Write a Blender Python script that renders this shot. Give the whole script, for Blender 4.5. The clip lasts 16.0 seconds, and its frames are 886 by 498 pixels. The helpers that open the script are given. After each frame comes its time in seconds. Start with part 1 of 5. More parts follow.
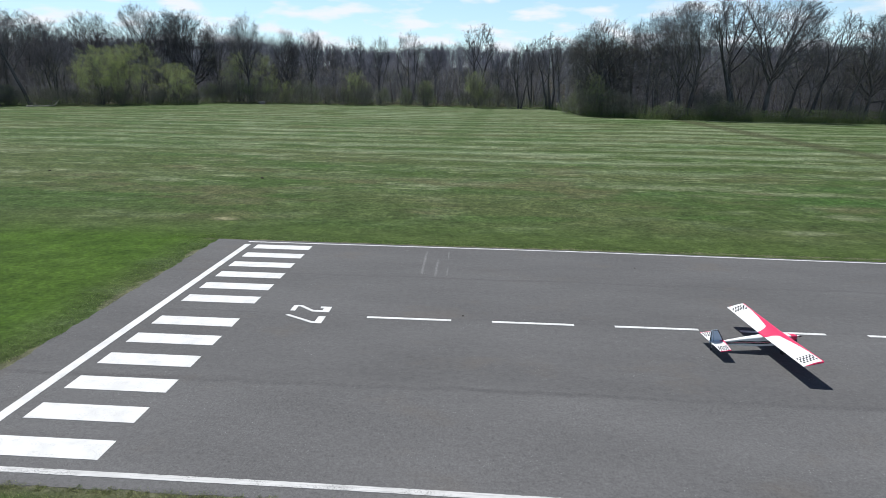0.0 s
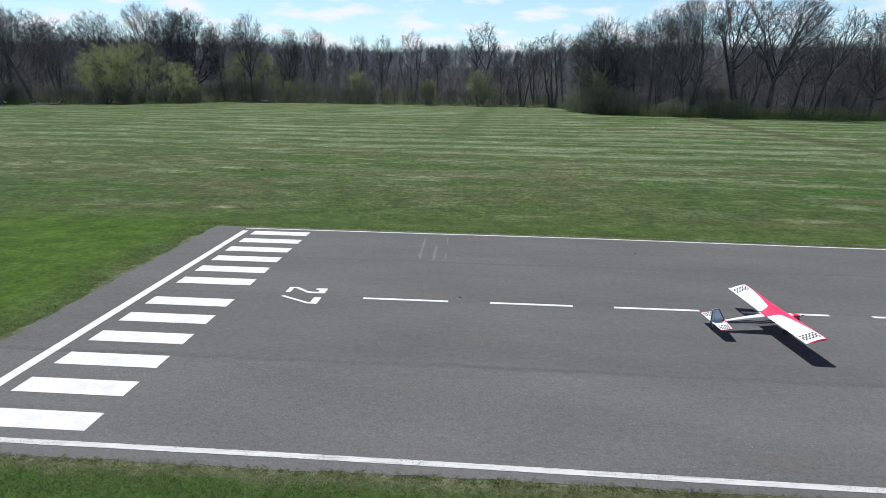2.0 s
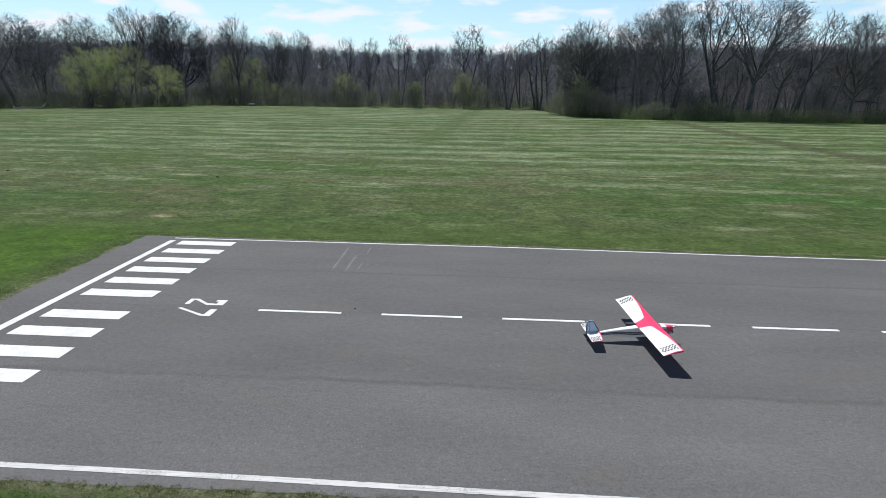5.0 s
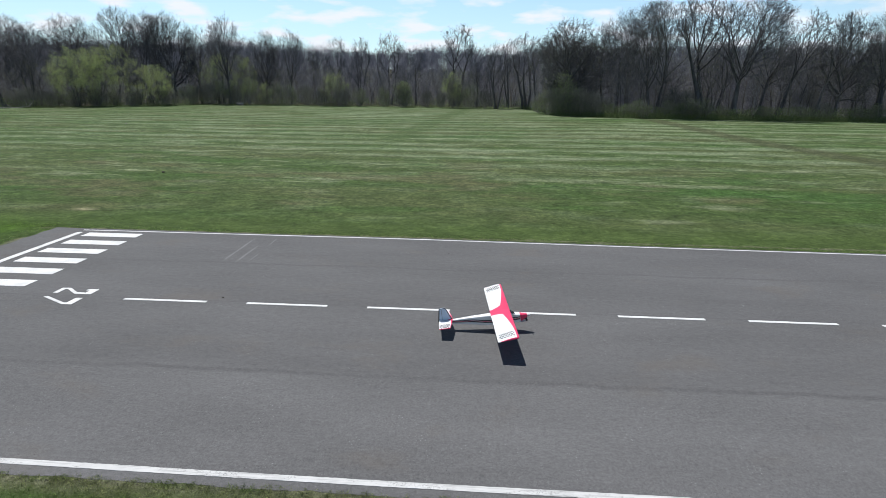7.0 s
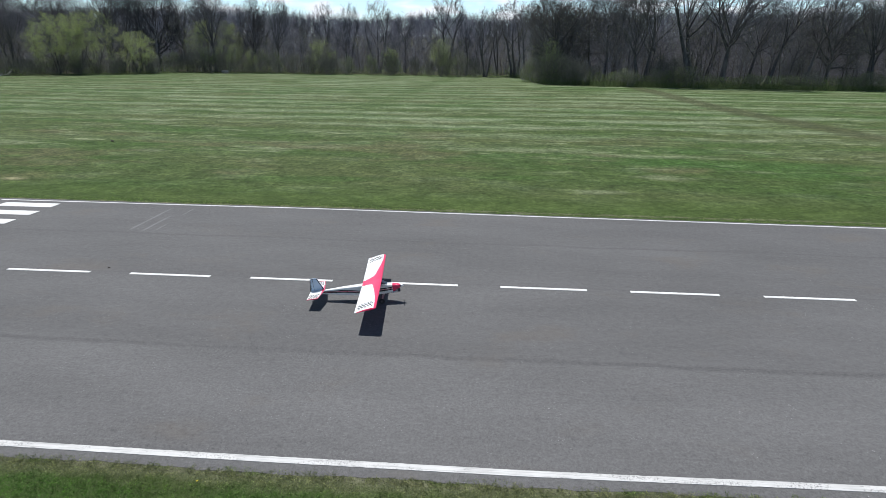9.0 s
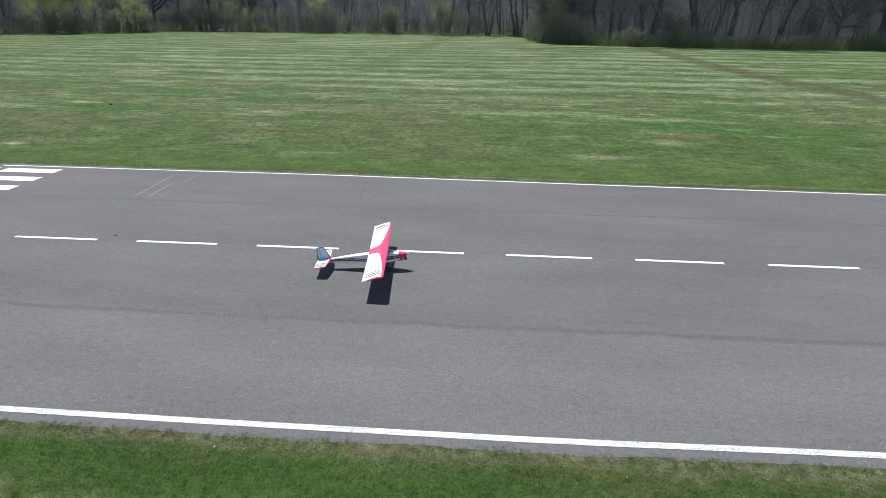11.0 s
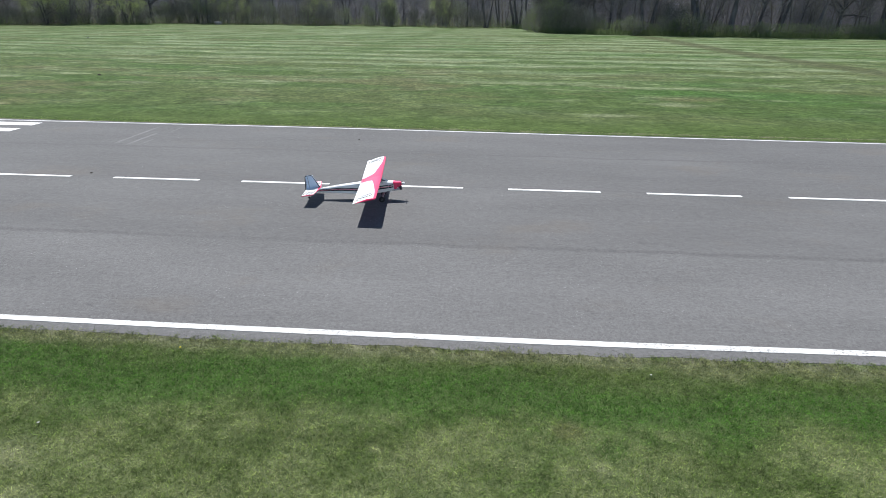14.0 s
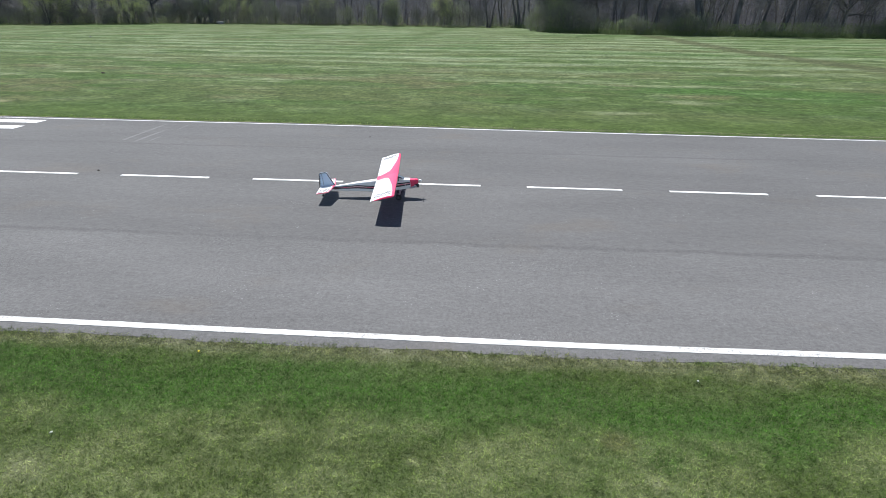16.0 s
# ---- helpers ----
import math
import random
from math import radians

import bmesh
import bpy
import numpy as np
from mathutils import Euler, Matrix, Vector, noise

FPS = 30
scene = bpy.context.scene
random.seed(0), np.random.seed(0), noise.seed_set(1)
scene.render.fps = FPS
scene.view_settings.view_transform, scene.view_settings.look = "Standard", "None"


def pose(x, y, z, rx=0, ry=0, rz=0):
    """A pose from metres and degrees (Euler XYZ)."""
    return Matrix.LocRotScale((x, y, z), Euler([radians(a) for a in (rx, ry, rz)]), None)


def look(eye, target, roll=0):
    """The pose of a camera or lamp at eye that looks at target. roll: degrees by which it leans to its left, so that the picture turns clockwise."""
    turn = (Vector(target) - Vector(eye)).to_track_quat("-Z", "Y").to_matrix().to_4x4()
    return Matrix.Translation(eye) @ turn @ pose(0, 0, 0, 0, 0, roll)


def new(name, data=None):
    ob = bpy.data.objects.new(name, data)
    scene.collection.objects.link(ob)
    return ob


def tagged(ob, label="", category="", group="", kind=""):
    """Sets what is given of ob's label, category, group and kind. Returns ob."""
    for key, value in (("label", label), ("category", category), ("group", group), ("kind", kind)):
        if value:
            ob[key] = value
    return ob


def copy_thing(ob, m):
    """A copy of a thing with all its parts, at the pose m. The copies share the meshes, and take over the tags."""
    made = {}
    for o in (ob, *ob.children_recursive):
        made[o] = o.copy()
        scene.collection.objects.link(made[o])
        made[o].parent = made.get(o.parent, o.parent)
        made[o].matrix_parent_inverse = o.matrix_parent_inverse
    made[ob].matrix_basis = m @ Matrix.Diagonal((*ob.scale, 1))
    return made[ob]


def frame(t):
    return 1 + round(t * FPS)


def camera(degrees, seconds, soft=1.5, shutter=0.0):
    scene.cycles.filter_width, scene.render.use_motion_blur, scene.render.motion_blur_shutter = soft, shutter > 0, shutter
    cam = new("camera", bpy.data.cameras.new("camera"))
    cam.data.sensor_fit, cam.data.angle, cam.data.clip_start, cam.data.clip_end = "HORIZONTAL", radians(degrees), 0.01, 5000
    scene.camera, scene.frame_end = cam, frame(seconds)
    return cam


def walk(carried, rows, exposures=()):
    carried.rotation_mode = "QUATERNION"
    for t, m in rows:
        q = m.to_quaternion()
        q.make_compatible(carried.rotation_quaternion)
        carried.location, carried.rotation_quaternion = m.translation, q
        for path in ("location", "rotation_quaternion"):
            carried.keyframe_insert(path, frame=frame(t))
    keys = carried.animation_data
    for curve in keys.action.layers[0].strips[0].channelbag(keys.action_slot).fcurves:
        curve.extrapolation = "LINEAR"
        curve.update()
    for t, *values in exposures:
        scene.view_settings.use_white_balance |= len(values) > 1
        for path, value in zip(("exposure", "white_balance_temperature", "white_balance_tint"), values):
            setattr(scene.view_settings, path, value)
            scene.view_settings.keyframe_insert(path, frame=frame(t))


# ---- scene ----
cam = camera(77.0, 16.0, soft=0.8)
PATH = [
    (0, (-0.428, -9.734, 4.327), (-1.46, 9.398, -1.409), 0.92),
    (0.5, (-0.44, -9.651, 4.259), (-1.543, 9.479, -1.471), 0.89),
    (1, (-0.44, -9.642, 4.13), (-1.774, 9.474, -1.598), 0.87),
    (1.5, (-0.408, -9.689, 3.996), (-1.757, 9.429, -1.721), 0.87),
    (2, (-0.31, -9.707, 3.919), (-1.451, 9.427, -1.792), 0.86),
    (2.5, (-0.091, -9.718, 3.933), (-1.062, 9.425, -1.776), 0.81),
    (3, (0.178, -9.732, 4.038), (-0.786, 9.416, -1.654), 0.80),
    (3.5, (0.481, -9.766, 4.14), (-0.481, 9.383, -1.551), 0.79),
    (4, (0.84, -9.765, 4.198), (-0.193, 9.382, -1.485), 0.74),
    (4.2, (0.998, -9.762, 4.214), (-0.046, 9.385, -1.468), 0.74),
    (6.3, (3.206, -9.568, 4.084), (2.059, 9.585, -1.561), 0.71),
    (6.5, (3.492, -9.546, 4.042), (2.335, 9.606, -1.603), 0.71),
    (7, (4.264, -9.486, 3.965), (3.08, 9.666, -1.674), 0.68),
    (7.5, (5.047, -9.388, 3.911), (3.845, 9.767, -1.714), 0.66),
    (8, (5.751, -9.271, 3.849), (4.526, 9.886, -1.763), 0.68),
    (8.5, (6.261, -9.214, 3.855), (5.045, 9.92, -1.837), 0.72),
    (8.7, (6.353, -9.215, 3.871), (5.151, 9.840, -2.085), 0.73),
    (9, (6.397, -9.218, 3.934), (5.225, 9.612, -2.703), 0.72),
    (9.2, (6.402, -9.222, 3.998), (5.254, 9.373, -3.276), 0.72),
    (9.5, (6.403, -9.226, 4.055), (5.279, 9.099, -3.877), 0.73),
    (9.7, (6.401, -9.226, 4.055), (5.252, 9.099, -3.828), 0.73),
    (11.8, (6.262, -9.164, 3.95), (5.112, 9.183, -3.932), 0.73),
    (12, (6.268, -9.142, 3.85), (5.146, 9.205, -4.034), 0.73),
    (12.5, (6.29, -9.086, 3.62), (5.173, 9.261, -4.264), 0.72),
    (13, (6.311, -9.048, 3.39), (5.194, 9.302, -4.487), 0.70),
    (13.5, (6.333, -9.038, 3.067), (5.215, 9.315, -4.803), 0.67),
    (14, (6.319, -9.041, 2.746), (5.216, 9.312, -5.125), 0.73),
    (14.5, (6.276, -9.047, 2.567), (5.181, 9.309, -5.299), 0.76),
    (15, (6.228, -9.052, 2.555), (5.107, 9.302, -5.31), 0.73),
    (15.5, (6.145, -8.996, 2.586), (5.024, 9.359, -5.278), 0.73),
    (16, (6.043, -8.832, 2.632), (4.912, 9.523, -5.231), 0.72),
]
EXPOSURES = [(0.0, -0.05), (8.6, -0.06), (9.6, 0.27), (12.5, 0.34), (15.0, 0.48), (16.0, 0.48)]
walk(cam, [(t, look(eye, target, roll)) for t, eye, target, roll in PATH], EXPOSURES)

# ---- world and sun ----
SUN_TO = Vector((-0.285, 0.465, 1.0)).normalized()
SUN_ELEV = math.asin(SUN_TO.z)
SUN_ROT = math.atan2(SUN_TO.x, SUN_TO.y)


def make_world():
    w = bpy.data.worlds.new("sky")
    scene.world = w
    w.use_nodes = True
    nt = w.node_tree
    nt.nodes.clear()
    out = nt.nodes.new("ShaderNodeOutputWorld")
    bg = nt.nodes.new("ShaderNodeBackground")
    sky = nt.nodes.new("ShaderNodeTexSky")
    sky.sky_type = "NISHITA"
    sky.sun_disc = False
    sky.sun_elevation = SUN_ELEV
    sky.sun_rotation = SUN_ROT
    sky.air_density, sky.dust_density, sky.ozone_density = 1.0, 0.3, 2.0
    tc = nt.nodes.new("ShaderNodeTexCoord")
    sep = nt.nodes.new("ShaderNodeSeparateXYZ")
    nt.links.new(tc.outputs["Generated"], sep.inputs[0])
    # a flat layer of small fair-weather clouds
    up = math_node(nt, "MAXIMUM", sep.outputs[2], 0.02)
    up2 = math_node(nt, "ADD", up, 0.20)
    cx = math_node(nt, "DIVIDE", sep.outputs[0], up2)
    cy = math_node(nt, "DIVIDE", sep.outputs[1], up2)
    com = nt.nodes.new("ShaderNodeCombineXYZ")
    nt.links.new(cx, com.inputs[0])
    nt.links.new(cy, com.inputs[1])
    nz = nt.nodes.new("ShaderNodeTexNoise")
    nz.inputs["Scale"].default_value = 3.6
    nz.inputs["Detail"].default_value = 5
    nz.inputs["Roughness"].default_value = 0.46
    nt.links.new(com.outputs[0], nz.inputs["Vector"])
    ramp = nt.nodes.new("ShaderNodeValToRGB")
    ramp.color_ramp.elements[0].position = 0.49
    ramp.color_ramp.elements[1].position = 0.64
    nt.links.new(nz.outputs[0], ramp.inputs[0])
    mix = nt.nodes.new("ShaderNodeMix")
    mix.data_type = "RGBA"
    low = math_node(nt, "MINIMUM", math_node(nt, "MAXIMUM", math_node(nt, "DIVIDE", math_node(nt, "SUBTRACT", 0.48, sep.outputs[2]), 0.28), 0.0), 1.0)
    nt.links.new(math_node(nt, "MULTIPLY", ramp.outputs[0], low), mix.inputs["Factor"])
    tint = nt.nodes.new("ShaderNodeMix")
    tint.data_type, tint.blend_type = "RGBA", "MULTIPLY"
    nt.links.new(low, tint.inputs["Factor"])
    tint.inputs["B"].default_value = (1.04, 1.21, 1.29, 1)
    deep = nt.nodes.new("ShaderNodeMix")
    deep.data_type, deep.blend_type = "RGBA", "MULTIPLY"
    nt.links.new(math_node(nt, "SUBTRACT", 1.0, low), deep.inputs["Factor"])
    deep.inputs["B"].default_value = (0.34, 0.39, 0.47, 1)
    nt.links.new(sky.outputs[0], deep.inputs["A"])
    nt.links.new(deep.outputs["Result"], tint.inputs["A"])
    # pale haze towards the horizon
    hz = nt.nodes.new("ShaderNodeMix")
    hz.data_type = "RGBA"
    fall = math_node(nt, "MINIMUM", math_node(nt, "MAXIMUM", math_node(nt, "DIVIDE", math_node(nt, "SUBTRACT", 0.42, sep.outputs[2]), 0.42), 0.0), 1.0)
    nt.links.new(math_node(nt, "MULTIPLY", fall, 0.45), hz.inputs["Factor"])
    nt.links.new(tint.outputs["Result"], hz.inputs["A"])
    hz.inputs["B"].default_value = (5.0, 6.5, 7.5, 1)
    nt.links.new(hz.outputs["Result"], mix.inputs["A"])
    mix.inputs["B"].default_value = (7.5, 8.0, 8.6, 1)
    nt.links.new(mix.outputs["Result"], bg.inputs[0])
    bg.inputs[1].default_value = 0.122
    nt.links.new(bg.outputs[0], out.inputs[0])


def math_node(nt, op, a, b=None, c=None):
    n = nt.nodes.new("ShaderNodeMath")
    n.operation = op
    for i, v in enumerate((a, b, c)):
        if v is None:
            continue
        if isinstance(v, (int, float)):
            n.inputs[i].default_value = v
        else:
            nt.links.new(v, n.inputs[i])
    return n.outputs[0]


make_world()
sun_data = bpy.data.lights.new("sun", "SUN")
sun_data.energy = 5.5
sun_data.angle = radians(0.53)
sun_data.color = (0.99, 0.98, 0.95)
sun = new("sun", sun_data)
sun.matrix_world = look(SUN_TO * 60, (0, 0, 0))


# ---- materials ----
class Nodes:
    """A small helper that strings shader nodes together."""

    def __init__(self, name, rough=0.9, metal=0.0, spec=0.3):
        self.mat = bpy.data.materials.new(name)
        self.mat.use_nodes = True
        self.nt = self.mat.node_tree
        self.bsdf = self.nt.nodes["Principled BSDF"]
        self.bsdf.inputs["Roughness"].default_value = rough
        self.bsdf.inputs["Metallic"].default_value = metal
        self.bsdf.inputs["Specular IOR Level"].default_value = spec
        self.tc = self.nt.nodes.new("ShaderNodeTexCoord")

    def coords(self, sx=1.0, sy=1.0, sz=1.0, kind="Object", shift=(0, 0, 0)):
        m = self.nt.nodes.new("ShaderNodeMapping")
        m.inputs["Scale"].default_value = (sx, sy, sz)
        m.inputs["Location"].default_value = shift
        self.nt.links.new(self.tc.outputs[kind], m.inputs[0])
        return m.outputs[0]

    def noise(self, vec, scale=1.0, detail=4, rough=0.55):
        n = self.nt.nodes.new("ShaderNodeTexNoise")
        n.inputs["Scale"].default_value = scale
        n.inputs["Detail"].default_value = detail
        n.inputs["Roughness"].default_value = rough
        self.nt.links.new(vec, n.inputs["Vector"])
        return n.outputs[0]

    def ramp(self, fac, lo, hi, a=0.0, b=1.0):
        n = self.nt.nodes.new("ShaderNodeMapRange")
        n.interpolation_type = "SMOOTHSTEP"
        for k, v in zip(("From Min", "From Max", "To Min", "To Max"), (lo, hi, a, b)):
            n.inputs[k].default_value = v
        self.nt.links.new(fac, n.inputs["Value"])
        return n.outputs[0]

    def m(self, op, a, b=None, c=None):
        return math_node(self.nt, op, a, b, c)

    def mix(self, fac, a, b, blend="MIX"):
        n = self.nt.nodes.new("ShaderNodeMix")
        n.data_type = "RGBA"
        n.blend_type = blend
        for key, v in (("Factor", fac), ("A", a), ("B", b)):
            s = [i for i in n.inputs if i.name == key and (i.type == "VALUE" if key == "Factor" else i.type == "RGBA")][0]
            if isinstance(v, tuple):
                s.default_value = (*v, 1.0)
            elif isinstance(v, (int, float)):
                s.default_value = v
            else:
                self.nt.links.new(v, s)
        return [o for o in n.outputs if o.type == "RGBA"][0]

    def axis(self, vec=None):
        n = self.nt.nodes.new("ShaderNodeSeparateXYZ")
        self.nt.links.new(vec or self.tc.outputs["Object"], n.inputs[0])
        return n.outputs

    def random(self):
        return self.nt.nodes.new("ShaderNodeObjectInfo").outputs["Random"]

    def island(self):
        return self.nt.nodes.new("ShaderNodeNewGeometry").outputs["Random Per Island"]

    def color(self, c):
        if isinstance(c, tuple):
            self.bsdf.inputs["Base Color"].default_value = (*c, 1.0)
        else:
            self.nt.links.new(c, self.bsdf.inputs["Base Color"])
        return self

    def bump(self, height, strength=0.3, distance=0.01):
        n = self.nt.nodes.new("ShaderNodeBump")
        n.inputs["Strength"].default_value = strength
        n.inputs["Distance"].default_value = distance
        self.nt.links.new(height, n.inputs["Height"])
        self.nt.links.new(n.outputs[0], self.bsdf.inputs["Normal"])
        return self


def thin_leaf(k, base, share):
    """Thin leaves let part of the light through."""
    tr = k.nt.nodes.new("ShaderNodeBsdfTranslucent")
    k.nt.links.new(base, tr.inputs[0])
    both = k.nt.nodes.new("ShaderNodeMixShader")
    both.inputs[0].default_value = share
    k.nt.links.new(k.bsdf.outputs[0], both.inputs[1])
    k.nt.links.new(tr.outputs[0], both.inputs[2])
    k.nt.links.new(both.outputs[0], k.nt.nodes["Material Output"].inputs[0])


def grass_color(k):
    """Turf colour by place on the field: lush strips by the runway, straw-coloured mowing lines, worn brown spots."""
    x, y, _ = k.axis()
    lush, dull = (0.048, 0.083, 0.025), (0.070, 0.090, 0.038)
    straw, brown = (0.180, 0.224, 0.146), (0.098, 0.090, 0.055)
    big = k.noise(k.coords(0.05, 0.16, 1), 1.0, 3)
    col = k.mix(k.ramp(big, 0.36, 0.64), lush, dull)
    # long straw streaks left by the mower
    streak = k.noise(k.coords(0.36, 0.85, 1, shift=(3, 7, 0)), 1.0, 4, 0.62)
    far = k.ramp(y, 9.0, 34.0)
    wob = k.noise(k.coords(0.03, 0.03, 1), 1.0, 2)
    turn = k.m("ADD", k.m("MULTIPLY", y, 2 * math.pi / 3.5), k.m("MULTIPLY", k.m("SUBTRACT", wob, 1.09), 2.6))
    half = k.m("SINE", k.m("ADD", k.m("MULTIPLY", turn, 2.0), 1.57))
    swath = k.ramp(k.noise(k.coords(0.075, 0.40, 1, shift=(3, 17, 0)), 1.0, 4, 0.60), 0.34, 0.56)
    lane = k.m("MAXIMUM", k.ramp(k.m("SINE", turn), 0.1, 0.95), k.m("MULTIPLY", k.ramp(half, 0.1, 1.0), 0.5))
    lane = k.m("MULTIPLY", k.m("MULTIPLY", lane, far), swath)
    patch = k.ramp(k.noise(k.coords(0.04, 0.10, 1, shift=(11, 2, 0)), 1.0, 4), 0.30, 0.58)
    lane = k.m("MULTIPLY", lane, k.m("MULTIPLY", k.ramp(x, -50.0, -12.0, 0.45, 1.0), k.m("ADD", 0.25, k.m("MULTIPLY", patch, 0.75))))
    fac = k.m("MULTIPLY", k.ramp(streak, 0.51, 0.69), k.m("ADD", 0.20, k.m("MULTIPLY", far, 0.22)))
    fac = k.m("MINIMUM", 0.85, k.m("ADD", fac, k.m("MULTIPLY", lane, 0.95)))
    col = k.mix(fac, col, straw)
    # bleached patches of dead grass, and greener ones
    pale = k.ramp(k.noise(k.coords(0.17, 0.75, 1, shift=(21, 4, 0)), 1.0, 5, 0.62), 0.57, 0.66)
    pale = k.m("MULTIPLY", pale, k.m("MULTIPLY", k.ramp(y, 8.0, 13.0), k.ramp(streak, 0.36, 0.56)))
    col = k.mix(k.m("MULTIPLY", pale, 0.5), col, (0.225, 0.250, 0.172))
    dash = k.ramp(k.noise(k.coords(0.55, 1.9, 1, shift=(31, 14, 0)), 1.0, 3, 0.6), 0.57, 0.65)
    dash = k.m("MULTIPLY", k.m("MULTIPLY", dash, k.ramp(streak, 0.40, 0.58)), k.m("MULTIPLY", k.ramp(y, 10.0, 16.0), k.ramp(y, 52.0, 30.0, 0.25, 1.0)))
    col = k.mix(k.m("MULTIPLY", dash, 0.55), col, (0.235, 0.262, 0.175))
    vivid = k.m("MULTIPLY", k.ramp(k.noise(k.coords(0.10, 0.33, 1, shift=(2, 31, 0)), 1.0, 4), 0.54, 0.66), k.ramp(y, 7.0, 9.0))
    col = k.mix(k.m("MULTIPLY", vivid, 0.55), col, (0.040, 0.090, 0.022))
    # single patches of dead straw
    rag = k.noise(k.coords(0.9, 2.6, 1, shift=(7, 3, 0)), 1.0, 4, 0.65)
    for px, py, rx, ry in ((-7.2, 13.0, 0.9, 0.5), (-16.9, 27.9, 2.2, 1.0), (-11.7, 21.7, 1.6, 0.7), (-7.5, 25.2, 2.8, 0.8), (-14.2, 14.1, 1.6, 0.6), (8.2, 15.0, 4.6, 0.8), (13.4, 14.2, 4.0, 0.6),
                           (12.8, 10.0, 1.3, 0.5), (9.9, 7.6, 1.2, 0.4), (-0.6, 14.9, 1.6, 0.5), (4.0, 25.0, 3.2, 0.9)):
        ax, ay = k.m("DIVIDE", k.m("SUBTRACT", x, px), rx), k.m("DIVIDE", k.m("SUBTRACT", y, py), ry)
        dd = k.m("SQRT", k.m("ADD", k.m("MULTIPLY", ax, ax), k.m("MULTIPLY", ay, ay)))
        dd = k.m("ADD", dd, k.m("MULTIPLY", k.m("SUBTRACT", rag, 0.5), 2.6))
        col = k.mix(k.m("MULTIPLY", k.ramp(dd, 1.1, 0.3), 0.42), col, (0.205, 0.226, 0.155))
    # a stretch of greener turf
    ax, ay = k.m("DIVIDE", k.m("SUBTRACT", x, 17.0), 5.0), k.m("DIVIDE", k.m("SUBTRACT", y, 12.6), 1.3)
    dd = k.m("ADD", k.m("SQRT", k.m("ADD", k.m("MULTIPLY", ax, ax), k.m("MULTIPLY", ay, ay))), k.m("MULTIPLY", k.m("SUBTRACT", rag, 0.5), 1.4))
    col = k.mix(k.m("MULTIPLY", k.ramp(dd, 1.2, 0.3), 0.6), col, (0.036, 0.092, 0.020))
    # worn brown spots
    spots = k.ramp(k.noise(k.coords(0.16, 0.3, 1, shift=(5, 1, 0)), 1.0, 5, 0.6), 0.50, 0.66)
    near_field = k.m("MULTIPLY", k.ramp(y, 6.0, 9.0), k.ramp(y, 26.0, 14.0))
    col = k.mix(k.m("MULTIPLY", spots, k.m("ADD", 0.12, k.m("MULTIPLY", near_field, 0.45))), col, brown)
    # the mown footpath to the wood
    lineat = k.m("ADD", 24.8, k.m("MULTIPLY", k.m("MAXIMUM", k.m("SUBTRACT", 36.0, y), 0.0), 0.14))
    d = k.m("ABSOLUTE", k.m("SUBTRACT", x, lineat))
    path = k.m("MULTIPLY", k.ramp(d, 1.7, 0.5), k.m("MULTIPLY", k.ramp(y, 14.0, 24.0), k.ramp(y, 68.0, 60.0)))
    col = k.mix(k.m("MULTIPLY", path, 0.75), col, (0.058, 0.064, 0.035))
    d2 = k.m("ABSOLUTE", k.m("SUBTRACT", x, k.m("SUBTRACT", k.m("MULTIPLY", k.m("SUBTRACT", y, 60.0), 0.07), 0.3)))
    col = k.mix(k.m("MULTIPLY", k.ramp(d2, 1.8, 0.4), k.m("MULTIPLY", 0.4, k.ramp(y, 22.0, 30.0))), col, lush)
    # lush strips along the asphalt
    wav = k.m("MULTIPLY", k.m("SUBTRACT", k.noise(k.coords(0.35, 0.35, 1), 1.0, 3), 0.5), 1.6)
    yw = k.m("ADD", y, wav)
    strip = k.m("MULTIPLY", k.ramp(yw, 4.0, 5.2), k.ramp(yw, 7.6, 6.0))
    col = k.mix(k.m("MULTIPLY", strip, 0.75), col, (0.057, 0.089, 0.026))
    near = k.m("MULTIPLY", k.ramp(yw, -6.1, -5.6), k.ramp(yw, -4.95, -5.35))
    col = k.mix(k.m("MULTIPLY", near, 0.8), col, (0.036, 0.091, 0.019))
    nearout = k.m("MULTIPLY", k.ramp(yw, -5.5, -5.9), k.ramp(k.noise(k.coords(1.3, 1.7, 1, shift=(8, 8, 0)), 1.0, 6, 0.72), 0.38, 0.60))
    col = k.mix(k.m("MULTIPLY", nearout, 0.90), col, (0.152, 0.174, 0.094))
    west = k.m("MULTIPLY", k.ramp(x, -7.6, -9.0), k.ramp(yw, 6.5, 4.6))
    col = k.mix(k.m("MULTIPLY", west, 0.85), col, (0.050, 0.100, 0.013))
    # bare soil and dead grass along the pavement's edge
    edge = k.m("MINIMUM", k.m("ADD", 0.08, k.m("ABSOLUTE", k.m("SUBTRACT", y, 5.0))), k.m("ABSOLUTE", k.m("ADD", y, 4.95)))
    ragged = k.noise(k.coords(2.2, 2.2, 1), 1.0, 4, 0.65)
    edge = k.m("ADD", edge, k.m("MULTIPLY", k.m("SUBTRACT", ragged, 0.5), 0.55))
    west_edge = k.m("ADD", k.m("ADD", k.m("ABSOLUTE", k.m("ADD", x, 7.62)), k.ramp(k.noise(k.coords(0.5, 0.5, 1, shift=(4, 9, 0)), 1.0, 2), 0.60, 0.45, 0.0, 0.3)), k.m("MULTIPLY", k.m("SUBTRACT", ragged, 0.5), 0.8))
    edge = k.m("MINIMUM", edge, k.m("ADD", west_edge, k.ramp(k.m("ABSOLUTE", y), 5.0, 5.6)))
    east = k.ramp(x, -8.2, -7.6)
